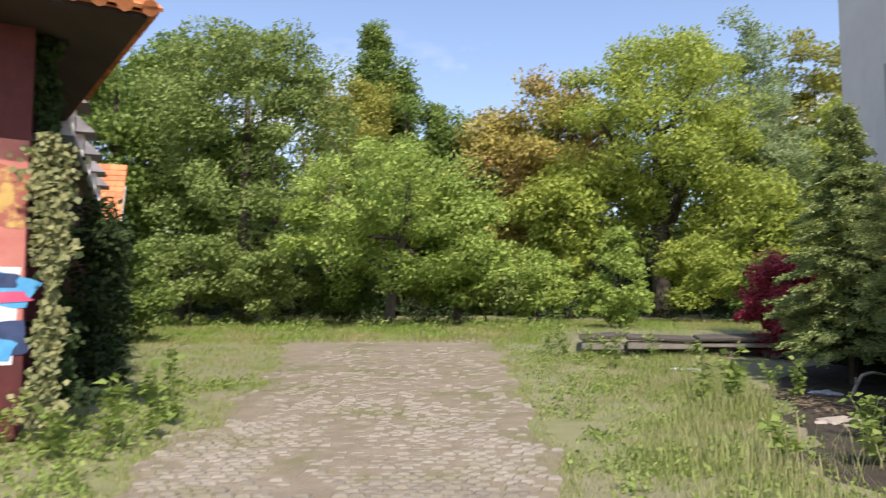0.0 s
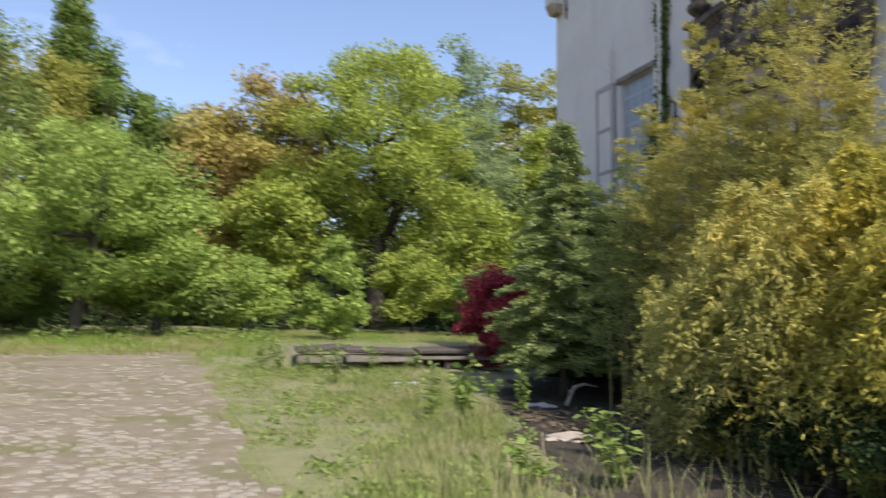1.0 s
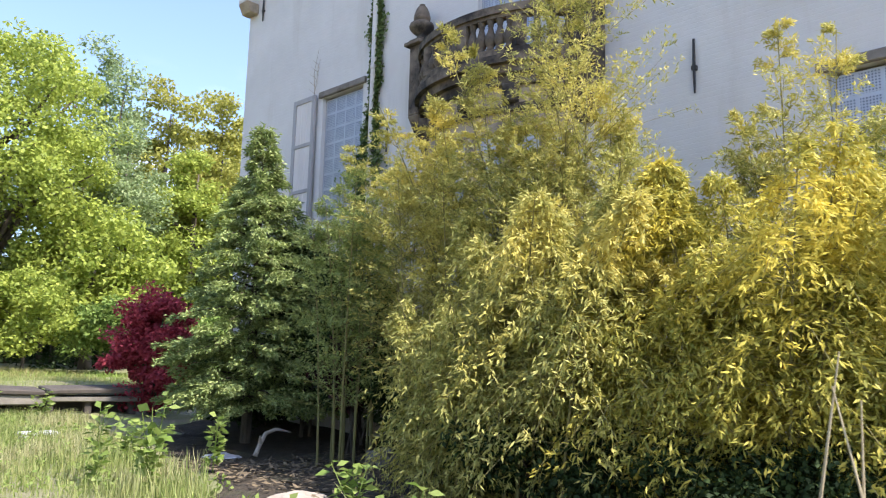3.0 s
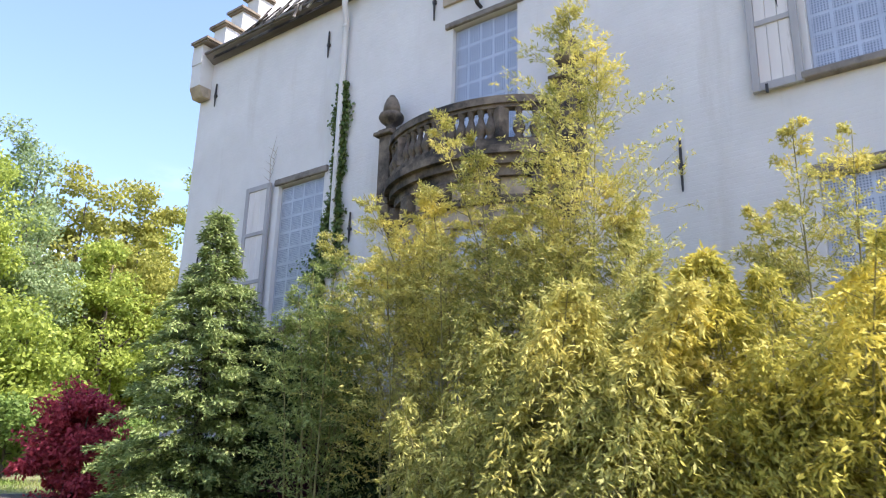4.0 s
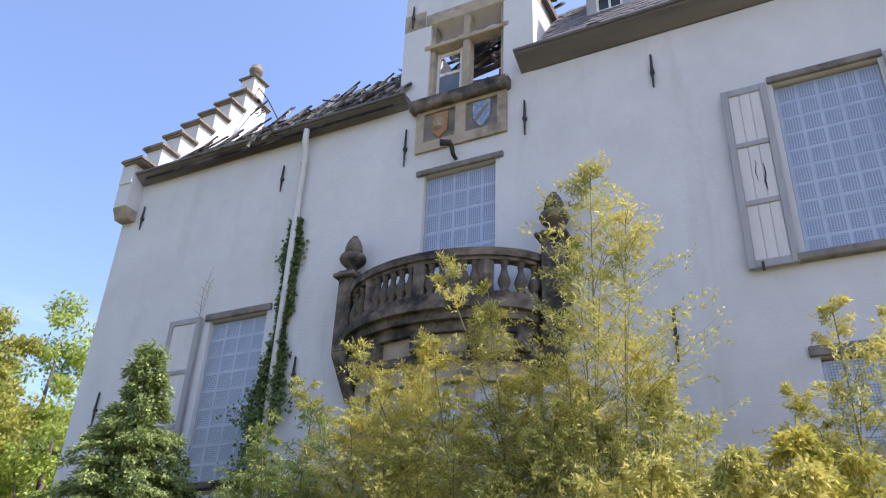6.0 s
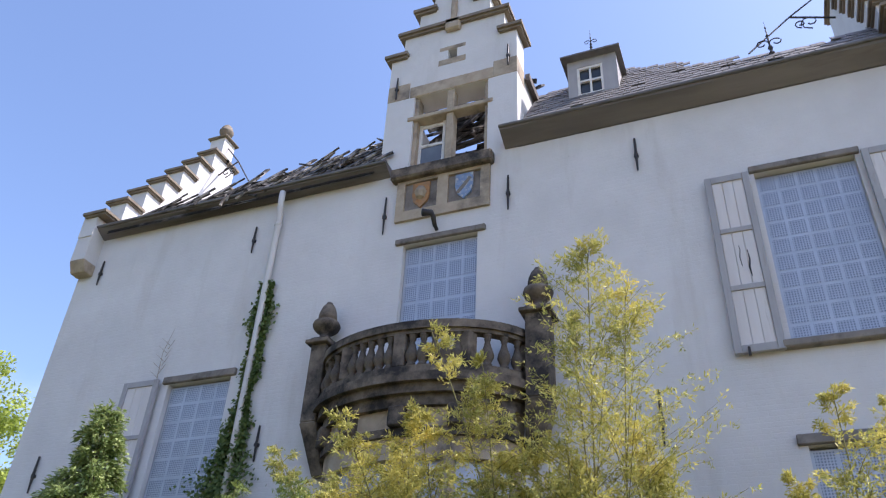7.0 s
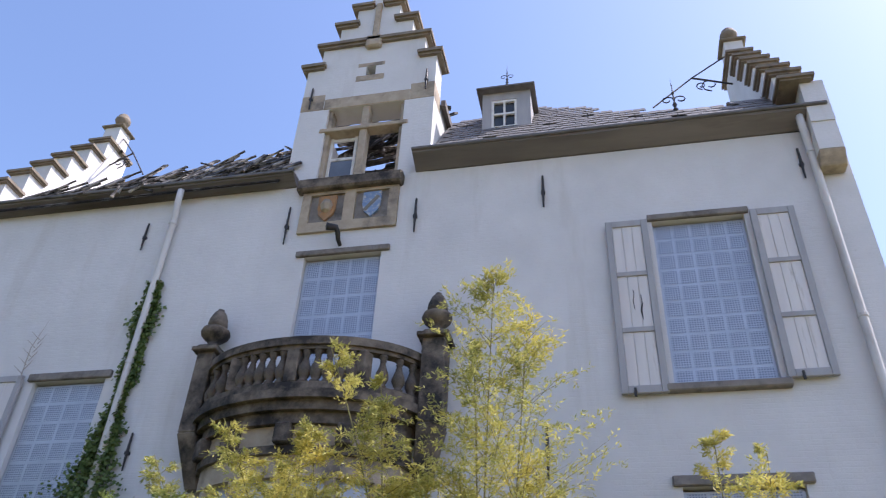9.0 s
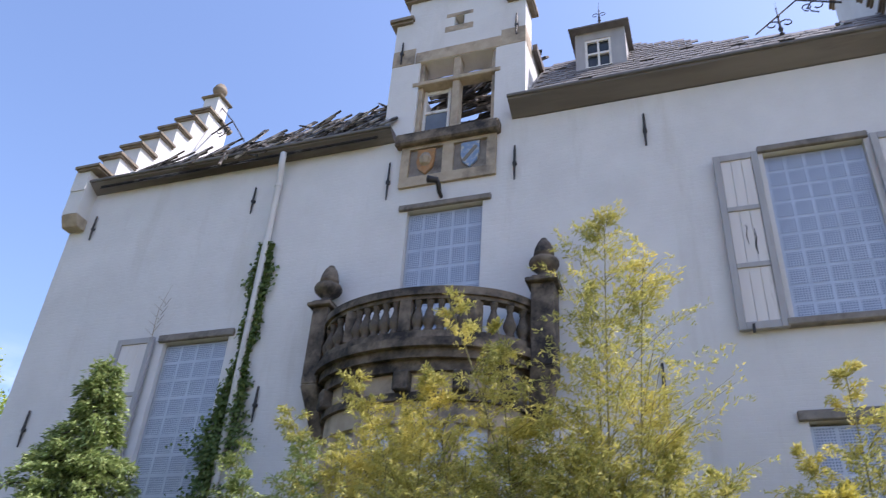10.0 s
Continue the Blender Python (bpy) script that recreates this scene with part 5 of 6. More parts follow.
def culm_set(n, cx, cy, rx, ry, z0, z1, spread, flare=0.35):
    out = []
    for k in range(n):
        x, y = cx + float(np.clip(rng.normal(), -1.5, 1.5)) * rx * 0.5, cy + float(np.clip(rng.normal(), -1.5, 1.5)) * ry * 0.5
        out.append((x, y, x + (x - cx) * flare + rng.normal() * 0.12, y + (y - cy) * flare + rng.normal() * 0.12, z0 + (z1 - z0) * rng.random(), spread))
    return out


bamboo([(6.75, 9.3, 6.62, 9.16, 5.87, 1.45), (6.75, 9.1, 6.5, 8.8, 5.25, 1.15), (6.75, 9.25, 6.6, 9.35, 5.0, 1.1)] + culm_set(9, 6.8, 9.3, 0.6, 0.9, 3.1, 4.3, 0.95), "tall feathery yellow-green bamboo before the facade", L_BAMBOO, 0.052, 0.85, 1.0, 0.3, 0.3, 10, 0.15)
bamboo([(6.7, 9.7, 6.35, 10.75, 5.05, 0.8), (6.7, 10.0, 6.4, 10.2, 4.6, 0.85), (6.7, 10.5, 6.3, 11.7, 4.3, 0.8), (6.7, 11.2, 6.4, 12.4, 4.0, 0.75), (6.6, 10.4, 6.5, 10.9, 4.3, 0.85)] + culm_set(17, 6.7, 10.8, 0.6, 1.1, 3.0, 4.2, 0.95), "yellow-green bamboo leaning before the balcony", L_BAMBOO, 0.052, 0.8, 0.9, 0.4, 0.25, 10, 0.16)
bamboo(culm_set(11, 6.8, 12.6, 0.6, 0.7, 2.6, 3.9, 0.8), "thin green bamboo near the downpipe", L_BAMBOOG, 0.06, 0.8, 0.8, 0.4, 0.2, 7)
bamboo(culm_set(24, 5.55, 8.8, 0.5, 0.8, 1.5, 2.75, 0.85, 0.8), "low drooping bamboo mound with pale leaf tips", L_BAMBOO, 0.064, 1.6, 0.7, 1.05, 0.27, 7)
bamboo(culm_set(28, 5.95, 7.2, 0.55, 0.75, 1.6, 3.0, 0.9, 0.8), "dense golden bamboo mound in full sun", L_GOLD, 0.064, 1.6, 0.7, 1.0, 0.32, 7)
bamboo([(7.1, 7.2, 7.0, 7.2, 4.2, 0.8), (7.2, 6.9, 7.1, 6.75, 4.1, 0.8), (7.3, 7.4, 7.2, 7.6, 3.5, 0.8)] + culm_set(7, 7.2, 6.8, 0.5, 0.6, 2.6, 3.6, 0.7), "tall bamboo before the lower window", L_BAMBOO, 0.052, 0.8, 0.95, 0.4, 0.3, 10, 0.16)
bamboo(culm_set(14, 5.5, 9.6, 0.35, 0.5, 0.8, 1.9, 0.65, 0.8), "low green bamboo mound in half shade", L_BAMBOO, 0.064, 1.4, 0.65, 1.2, 0.05)
bamboo(culm_set(22, 6.1, 5.7, 0.6, 0.7, 1.4, 2.6, 0.85, 0.8), "dense golden bamboo mound in full sun", L_GOLD, 0.064, 1.6, 0.7, 1.0, 0.32, 7)
# two unseen clumps, added past the end of the row to shade it
bamboo(culm_set(16, 6.4, 4.1, 0.7, 0.7, 1.6, 3.1, 0.8, 0.8), "dense bamboo mound added out of view to shade the row", L_GOLD, 0.066, 1.4, 0.7, 1.05, 0.3, 7)
bamboo(culm_set(10, 6.7, 2.5, 0.7, 0.7, 1.8, 3.2, 0.8, 0.8), "tall bamboo added out of view to shade the row", L_BAMBOO, 0.065, 0.7, 0.9, 0.6)


# ---- outbuilding with a tiled roof, graffiti and ivy ----
shed = thing("outbuilding", "red brick outbuilding with clay tile roof and graffiti", "outbuilding")
C = Vector((-4.44, 9.5, -0.22))
SU, SV = Vector((-0.81, -0.586, 0)), Vector((-0.586, 0.81, 0))
SM = Matrix(((SU.x, SV.x, 0, C.x), (SU.y, SV.y, 0, C.y), (0, 0, 1, C.z), (0, 0, 0, 1)))
part("wall", block(0, 7, 0, 0.35, -0.3, 4.6, 0, SM), M_BRICK, shed, "red painted brick wall")
part("wall", block(0, 0.35, 0.351, 6, -0.3, 4.6, 0, SM), M_BRICK, shed)
part("wall", block(0.351, 7, 5.65, 6, -0.3, 4.6, 0, SM), M_BRICK, shed)
part("wall", block(6.65, 7, 0.351, 5.649, -0.3, 4.6, 0, SM), M_BRICK, shed)
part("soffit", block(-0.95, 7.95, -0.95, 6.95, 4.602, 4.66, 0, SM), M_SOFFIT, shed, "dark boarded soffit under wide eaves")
bm = bmesh.new()
e = [bm.verts.new(SM @ Vector(p)) for p in ((-1, -1, 4.662), (8, -1, 4.662), (8, 7, 4.662), (-1, 7, 4.662))]
r2 = [bm.verts.new(SM @ Vector((3, 3, 6.9))), bm.verts.new(SM @ Vector((4, 3, 6.9)))]
bm.faces.new(e)
bm.faces.new((e[0], e[1], r2[1], r2[0]))
bm.faces.new((e[1], e[2], r2[1]))
bm.faces.new((e[2], e[3], r2[0], r2[1]))
bm.faces.new((e[3], e[0], r2[0]))
shed_roof = part("roof", bm, M_TILE, shed, "orange clay tile roof")
tile_me = bpy.data.meshes.new("tile")
b = bmesh.new()
tube(b, [(0, -0.02, 0), (0, 0.34, 0.0)], 0.09, 8)
box(b, -0.13, 0.13, -0.02, 0.34, -0.02, 0.02)
b.to_mesh(tile_me)
b.free()
tile_me.materials.append(M_TILE)
slope = math.atan2(2.24, 4.0)
for j in range(4):
    for i in range(20):
        u = -0.95 + 0.25 * i
        v = -1.05 + 0.3 * j * math.cos(slope)
        if u < v + 0.0:
            continue
        o = new("tile", tile_me)
        o.parent = shed_roof
        o.matrix_basis = SM @ Matrix.Translation((u, v, 4.70 + 0.3 * j * math.sin(slope))) @ Matrix.Rotation(slope, 4, "X")
for j in range(16):
    o = new("tile", tile_me)
    o.parent = shed_roof
    o.matrix_basis = SM @ Matrix.Translation((-1.05, -0.8 + 0.25 * j, 4.70)) @ Matrix.Rotation(-math.pi / 2, 4, "Z") @ Matrix.Rotation(slope, 4, "X")
# the painted tag: flat patches of spray paint on the wall
def paint(name, pts, mat, off):
    bm = bmesh.new()
    fr = [bm.verts.new(SM @ Vector((u, -off, z))) for u, z in pts]
    bk = [bm.verts.new(SM @ Vector((u, 0.0, z))) for u, z in pts]
    bm.faces.new(fr)
    n = len(pts)
    for i in range(n):
        bm.faces.new((fr[i], fr[(i + 1) % n], bk[(i + 1) % n], bk[i]))
    part(name, bm, mat, shed)


def blobby(cu, cz, ru, rz, n=14, ph=0.0, sq=0.25):
    return [(cu + ru * math.cos(a) * (1 + sq * math.sin(3 * a + ph)), cz + rz * math.sin(a) * (1 + sq * math.sin(2 * a + ph))) for a in [2 * math.pi * k / n for k in range(n)]]


P_W = surface("spray_white", (0.72, 0.72, 0.74), (0.82, 0.82, 0.84), 6)
P_B = surface("spray_blue", (0.06, 0.32, 0.62), (0.10, 0.42, 0.72), 6)
P_D = surface("spray_dark", (0.02, 0.04, 0.10), (0.05, 0.08, 0.18), 6)
P_P = surface("spray_pink", (0.62, 0.08, 0.18), (0.72, 0.14, 0.24), 6)
P_Y = surface("spray_yellow", (0.52, 0.33, 0.10), (0.62, 0.42, 0.14), 6, (0.38, 0.12, 0.09), 4, (0.45, 0.55))
P_R = surface("sunlit_red_paint", (0.50, 0.16, 0.13), (0.60, 0.24, 0.19), 4, (0.42, 0.14, 0.11), 2)
# lighter red up to the eave's shadow line: sunlight put into the colour
paint("paint_patch", [(0.02, 1.2), (4, 1.2), (4, 3.35), (0.02, 3.35)], P_R, 0.003)
paint("paint_patch", [(0.10, 0.95), (3, 0.95), (3, 1.98), (0.05, 1.98)], P_W, 0.006)
paint("paint_patch", blobby(0.2, 1.74, 0.34, 0.2, ph=0.4), P_B, 0.009)
paint("paint_patch", blobby(0.32, 1.84, 0.3, 0.1, ph=1.4), P_D, 0.012)
paint("paint_patch", blobby(0.2, 1.66, 0.28, 0.07, ph=2.4), P_P, 0.015)
paint("paint_patch", blobby(0.22, 1.22, 0.3, 0.24, ph=2.0), P_D, 0.009)
paint("paint_patch", blobby(0.26, 1.12, 0.2, 0.14, ph=0.7), P_B, 0.012)
paint("paint_patch", blobby(0.3, 2.75, 0.36, 0.42, ph=1.0), P_Y, 0.006)

# ivy over the shed's corner
o3 = (0.4, -0.9, 0)
ivy("pale green ivy hanging over the outbuilding corner", [(-4.16, 9.42, 0.1), (-4.12, 9.42, 1.1), (-4.10, 9.42, 2.1), (-4.2, 9.42, 3.2)], [0.08, 0.10, 0.12, 0.11], 2200, L_IVYP, 0.075, o3)
# dark leaves put where the side wall only lies in shade
ivy("added dark ivy standing in for shade under the outbuilding eaves", [(-4.2, 9.8, 0.3), (-4.3, 9.85, 1.5), (-4.4, 9.85, 3.0), (-4.5, 9.85, 4.4)], [0.14, 0.12, 0.10, 0.09], 2600, L_DARK, 0.10, o3)

# ---- stable wing with white turrets ----
wing = thing("stable_wing", "dark overgrown brick wing with white capped turrets", "outbuilding")
W = Vector((-0.39, 0.92, 0))
P1 = Vector((-6.35, 13.8, 0))
WM = Matrix(((0.92, -0.39, 0, P1.x), (0.39, 0.92, 0, P1.y), (0, 0, 1, -0.22), (0, 0, 0, 1)))
part("wall", block(-4, 0.0, -0.4, 12, -0.2, 4.1, 0, WM), M_BRICK, wing, "dark red brick wall")
part("roof", block(-4.2, 0.2, -0.6, 12.2, 4.102, 4.29, 0.02, WM), M_SLATE, wing)
for k in range(5):
    m = WM @ Matrix.Translation((-0.05, 2.25 * k, 4.3)) @ Matrix.Scale(1.15, 4)
    tr = part("turret", block(-0.17, 0.17, -0.17, 0.17, 0, 0.5, 0.01, m), M_WFRAME, wing, "white turret with a grey pyramid cap")
    bm = bmesh.new()
    bs = [bm.verts.new(m @ Vector(p)) for p in ((-0.36, -0.36, 0.5), (0.36, -0.36, 0.5), (0.36, 0.36, 0.5), (-0.36, 0.36, 0.5))]
    ap = bm.verts.new(m @ Vector((0, 0, 0.9)))
    bm.faces.new(bs[::-1])
    for i in range(4):
        bm.faces.new((bs[i], bs[(i + 1) % 4], ap))
    part("cap", bm, M_SLATE, tr)
    part("opening", block(0.168, 0.176, -0.08, 0.08, 0.12, 0.36, 0, m), M_GLASSD, tr)
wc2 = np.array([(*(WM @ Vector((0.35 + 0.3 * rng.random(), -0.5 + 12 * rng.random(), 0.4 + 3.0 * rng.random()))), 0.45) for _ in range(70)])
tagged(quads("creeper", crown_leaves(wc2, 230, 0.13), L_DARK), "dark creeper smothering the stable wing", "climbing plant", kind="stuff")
cott = thing("cottage", "small brick cottage with an orange tile roof", "cottage")
CM = Matrix.Translation((-11.2, 26.4, 0.45)) @ Matrix.Rotation(radians(20), 4, "Z")
part("wall", block(-2, -0.05, -1.5, 3, -0.5, 3.0, 0, CM), M_BRICK, cott)
bm = bmesh.new()
f = [bm.verts.new(CM @ Vector(p)) for p in ((-2.2, -1.8, 2.75), (0.15, -1.8, 2.75), (0.15, 1.6, 5.9), (-2.2, 1.6, 5.9))]
g = [bm.verts.new(CM @ Vector(p)) for p in ((-2.2, -1.8, 2.6), (0.15, -1.8, 2.6), (0.15, 1.6, 5.75), (-2.2, 1.6, 5.75))]
bm.faces.new(f)
bm.faces.new(g[::-1])
for i in range(4):
    bm.faces.new((f[i], f[(i + 1) % 4], g[(i + 1) % 4], g[i]))
croof = part("roof", bm, M_TILE, cott, "orange clay tile roof slope")
# clay tiles in courses up the slope, sharing one mesh
CS = CM @ Matrix.Translation((0, -1.82, 2.757)) @ Matrix.Rotation(math.atan2(3.15, 3.4), 4, "X")
ctile = None
for r in range(14):
    for c in range(9):
        tm = CS @ Matrix.Translation((-2.07 + 0.26 * c, 0.33 * r, 0.0)) @ Matrix.Rotation(radians(-3.0 + rng.normal() * 0.8), 4, "X")
        if ctile is None:
            ob = part("tile", block(-0.122, 0.122, 0.0, 0.36, 0.004, 0.034, 0), M_TILE, croof)
            ctile = ob
        else:
            ob = new("tile", ctile.data)
            ob.parent = croof
        ob.matrix_local = croof.matrix_basis.inverted() @ tm
part("verge_board", block(0.155, 0.20, -1.85, 1.6, -0.20, -0.02, 0, CM @ Matrix.Translation((0, 0, 2.75)) @ Matrix.Translation((0, -1.8, 0)) @ Matrix.Rotation(math.atan2(3.15, 3.4), 4, "X") @ Matrix.Translation((0, 1.85, 0))), M_WOODG, cott, "pale verge board")

small_tree("green shrub hiding the foot of the cottage", "shrub", -9.9, 24.2, 0.7, 3.5, 1.25, L_GREEN, 46, 0.5, 220, 0.14)

# ---- slab, pit and litter on the verge ----
slab = thing("concrete_slab", "broken dark concrete slabs over a pit", "slab")
SA, SB = Vector((2.86, 19.5, 0.68)), Vector((6.4, 19.2, 0.90))
ax = (SB - SA).normalized()
nx = Vector((-ax.y, ax.x, 0)).normalized()
for a, b, dz in ((0.0, 1.0, 0.0), (1.05, 2.6, 0.02), (2.65, 4.3, -0.01)):
    m = Matrix.Translation(SA + Vector((0, 0, dz))) @ Matrix.Rotation(math.atan2(ax.y, ax.x), 4, "Z")
    tm = m @ Matrix.Translation((a, 0, 0)) @ Matrix.Rotation(radians(-4 if a == 0 else 2 if a < 2 else -1), 4, "Y") @ Matrix.Rotation(radians(4), 4, "X") @ Matrix.Translation((-a, 0, 0))
    part("plate", block(a, b, 0, 0.75, -0.09, 0.0, 0.02, tm), M_DARKC, slab, "dark mossy concrete plate")
    part("plate_edge", block(a + 0.02, b - 0.02, 0.05, 0.4, -0.30 if a < 2 else -0.22, -0.122, 0.02, m), M_CONC, slab, "pale earth-stained concrete edge")
for u in (2.66, 3.3, 4.1):
    m = Matrix.Translation(SA) @ Matrix.Rotation(math.atan2(ax.y, ax.x), 4, "Z")
    part("pier", block(u, u + 0.12, 0.12, 0.28, -0.75, -0.222, 0.01, m), M_DARKC, slab)
m = Matrix.Translation(SA) @ Matrix.Rotation(math.atan2(ax.y, ax.x), 4, "Z")
part("back_wall", block(1.6, 4.3, 0.6, 0.74, -0.9, -0.121, 0, m), M_DARKC, slab)


def bank_z(x, y):
    fx = np.clip((x - 2.3) / 0.8, 0, 1) * np.clip((10 - x) / 2, 0, 1)
    fy = np.clip((y - 19.95) / 0.45, 0, 1) * np.clip((29 - y) / 6, 0, 1)
    return ground_z(x, y) - 0.06 + 0.44 * fx * fy + 0.03 * np.sin(x * 3.1) * np.sin(y * 2.3)


tagged(sheet("bank", np.linspace(1.5, 11.5, 40), np.linspace(19.5, 31, 60), bank_z, M_GROUND), "grassy bank behind the slabs", "bank", kind="structure")


def crumple(name, label, cat, x, y, r, h, mat, seed):
    rr = np.random.default_rng(seed)
    bm = bmesh.new()
    bmesh.ops.create_icosphere(bm, subdivisions=3, radius=1)
    for v in bm.verts:
        k = 1 + 0.35 * noise.noise(v.co * 2.1 + Vector((seed, 0, 0))) + 0.15 * noise.noise(v.co * 6)
        v.co = Vector((v.co.x * r * k, v.co.y * r * 0.8 * k, max(v.co.z, -0.2) * h * k + 0.1 * h))
    ob = part(name, bm, mat, None, "", False)
    ob.location = (x, y, float(ground_z(x, y)))
    return tagged(ob, label, cat)


crumple("plastic_bag", "crumpled white plastic bag in the grass", "litter", 4.15, 16.2, 0.15, 0.07, M_PLASTIC, 3)
crumple("plastic_bag", "torn white plastic sheet in the weeds", "litter", 4.5, 16.45, 0.2, 0.05, M_PLASTIC, 5)
crumple("plastic_sheet", "pale blue-white crumpled sheet on bare soil", "litter", 6.2, 14.65, 0.26, 0.08, M_PLASTIC, 8)
crumple("rubble", "pale broken board lying in the grass", "rubble", 4.6, 10.6, 0.3, 0.06, M_WOODG, 12)
crumple("stone_block", "pale weathered stone block by the shrubs", "stone", 7.0, 12.2, 0.24, 0.2, M_CONC, 14)
bm = bmesh.new()
tube(bm, [(6.42, 14.15, -0.05), (6.5, 14.17, 0.1), (6.6, 14.2, 0.24), (6.78, 14.22, 0.29), (7.05, 14.25, 0.24)], [0.035, 0.03, 0.03, 0.025, 0.01], 7)
tube(bm, [(6.5, 14.17, 0.1), (6.45, 14.1, 0.22)], [0.03, 0.01], 6)
tagged(part("dead_branch", bm, M_WOODG), "bent grey dead branch under the conifer", "branch")

# dry canes before the bamboo
for x, y, tx, ty, tz in ((4.4, 6.27, 4.4, 6.01, 1.42), (4.4, 5.8, 4.4, 6.05, 1.27), (4.42, 5.98, 4.42, 5.93, 1.2), (4.65, 5.3, 4.5, 5.45, 1.1), (4.7, 5.1, 4.75, 5.0, 1.3), (3.3, 9.35, 3.3, 9.59, 0.24), (3.3, 8.75, 3.3, 8.7, 0.42), (3.3, 8.78, 3.3, 8.98, 0.3)):
    bm = bmesh.new()
    g = float(ground_z(x, y))
    tube(bm, [(x, y, g - 0.05), ((x + tx) / 2 + 0.03, (y + ty) / 2, g + tz * 0.5), (tx, ty, g + tz)], [0.011, 0.009, 0.004], 6)
    tagged(part("dry_cane", bm, M_CANE), "thin dry cane leaning before the bamboo", "cane", "dry canes")


# ---- dark soil sheet under the bamboo and conifer, shade put into its colour ----
def bed_edge(y):
    return np.interp(y, [0, 0.8, 2, 4, 7, 9, 12, 14, 16, 17.5], [8.2, 6.2, 4.0, 2.8, 3.0, 3.4, 4.4, 5.2, 6.0, 6.8]) + 0.18 * np.sin(y * 2.7) + 0.1 * np.sin(y * 6.1)


def bed():
    ys, nu = np.linspace(0, 17.5, 80), 26
    verts, faces = [], []
    for y in ys:
        a = float(bed_edge(y))
        for i in range(nu):
            x = a + (FX - a) * i / (nu - 1)
            verts.append((x, y, float(rough_ground(x, y)) + (0.03 + 0.02 * math.sin(x * 7 + y * 5) if i else -0.05)))
    for j in range(len(ys) - 1):
        for i in range(nu - 1):
            k = j * nu + i
            faces.append((k, k + 1, k + nu + 1, k + nu))
    me = bpy.data.meshes.new("shade_soil_sheet")
    me.from_pydata(verts, [], faces)
    tagged(mesh_ob("shade_soil_sheet", me, surface("shade_dark_soil", (0.030, 0.024, 0.016), (0.075, 0.058, 0.038), 6, (0.05, 0.06, 0.025), 1.4, bumps=1.0, grain=30, dist=0.05)), "dark soil sheet under the bamboo, shade put into its colour", "bed", kind="structure")


bed()

# ---- weeds and grass ----
def weed(x, y, h, n, leaf, label):
    g = float(ground_z(x, y))
    t = thing("weed", label, "weed", "tall weeds on the verge")
    t.location = (x, y, g)
    bm = bmesh.new()
    cs, ds = [], []
    for k in range(3):
        ex, ey = rng.normal() * 0.12, rng.normal() * 0.12
        hh = h * (0.7 + 0.3 * rng.random())
        tube(bm, [(0, 0, -0.03), (ex * 0.4, ey * 0.4, hh * 0.5), (ex, ey, hh)], [0.008, 0.006, 0.003], 5)
        f = 0.12 + 0.88 * rng.random((n, 1))
        p = np.concatenate([ex * f ** 1.3, ey * f ** 1.3, hh * f], 1)
        az = rng.random(n) * 2 * math.pi
        d = np.stack([np.cos(az), np.sin(az), 0.1 + rng.normal(size=n) * 0.3], 1)
        cs.append(p + d * 0.03)
        ds.append(d)
    part("stem", bm, L_WEED, t)
    quads("foliage", leaves(np.concatenate(cs), unit(np.concatenate(ds)), leaf, leaf * 0.7, up=0.7), L_WEED, t)


for x, y, h, lf in ((3.7, 11.6, 0.95, 0.12), (3.5, 12.3, 0.8, 0.11), (3.1, 16.6, 0.9, 0.11), (2.8, 18.0, 0.8, 0.1), (2.2, 20.0, 1.0, 0.1), (2.6, 21.5, 1.1, 0.1), (3.9, 8.4, 0.55, 0.1), (3.2, 8.6, 0.4, 0.1), (4.4, 9.6, 0.6, 0.1), (4.3, 13.5, 0.6, 0.1), (4.9, 12.6, 0.6, 0.1), (5.4, 14.8, 0.5, 0.09), (-3.3, 9.0, 0.7, 0.12), (-3.0, 9.6, 0.9, 0.12), (-3.6, 8.6, 0.5, 0.12), (-4.3, 8.9, 0.6, 0.11), (-3.2, 10.5, 1.2, 0.12), (5.2, 7.2, 0.5, 0.1), (3.3, 18.9, 0.55, 0.09), (4.3, 18.7, 0.6, 0.09), (5.2, 18.6, 0.5, 0.09), (2.5, 19.4, 0.7, 0.1), (3.9, 20.6, 0.45, 0.09), (5.6, 20.7, 0.45, 0.09)):
    weed(x, y, h, 26, lf, "leafy light green weed in rough grass")


def blades(name, x, y, h, w, mat, label, cat="grass", lean=0.45):
    n = len(x)
    z = ground_z(x, y) - 0.04
    az = rng.random(n) * 2 * math.pi
    out = np.stack([np.cos(az), np.sin(az), np.zeros(n)], 1)
    sd_ = np.stack([-np.sin(az), np.cos(az), np.zeros(n)], 1) * np.asarray(w).reshape(-1, 1) / 2
    base = np.stack([x, y, z], 1)
    h = np.asarray(h).reshape(-1, 1)
    tip = base + np.array([0, 0, 1.0]) * h + out * h * lean * rng.random((n, 1))
    mid = base + np.array([0, 0, 0.55]) * h + out * h * lean * 0.2
    v = np.stack([base - sd_, base + sd_, mid + sd_ * 0.8, mid - sd_ * 0.8], 1)
    v2 = np.stack([mid - sd_ * 0.8, mid + sd_ * 0.8, tip + sd_ * 0.1, tip - sd_ * 0.1], 1)
    tagged(quads(name, np.concatenate([v, v2]), mat), label, cat, kind="stuff")


def patch_noise(x, y):
    return 0.5 + 0.5 * np.sin(x * 1.1 + 2 * np.sin(y * 0.5)) * np.sin(y * 0.8 + np.sin(x * 0.9))


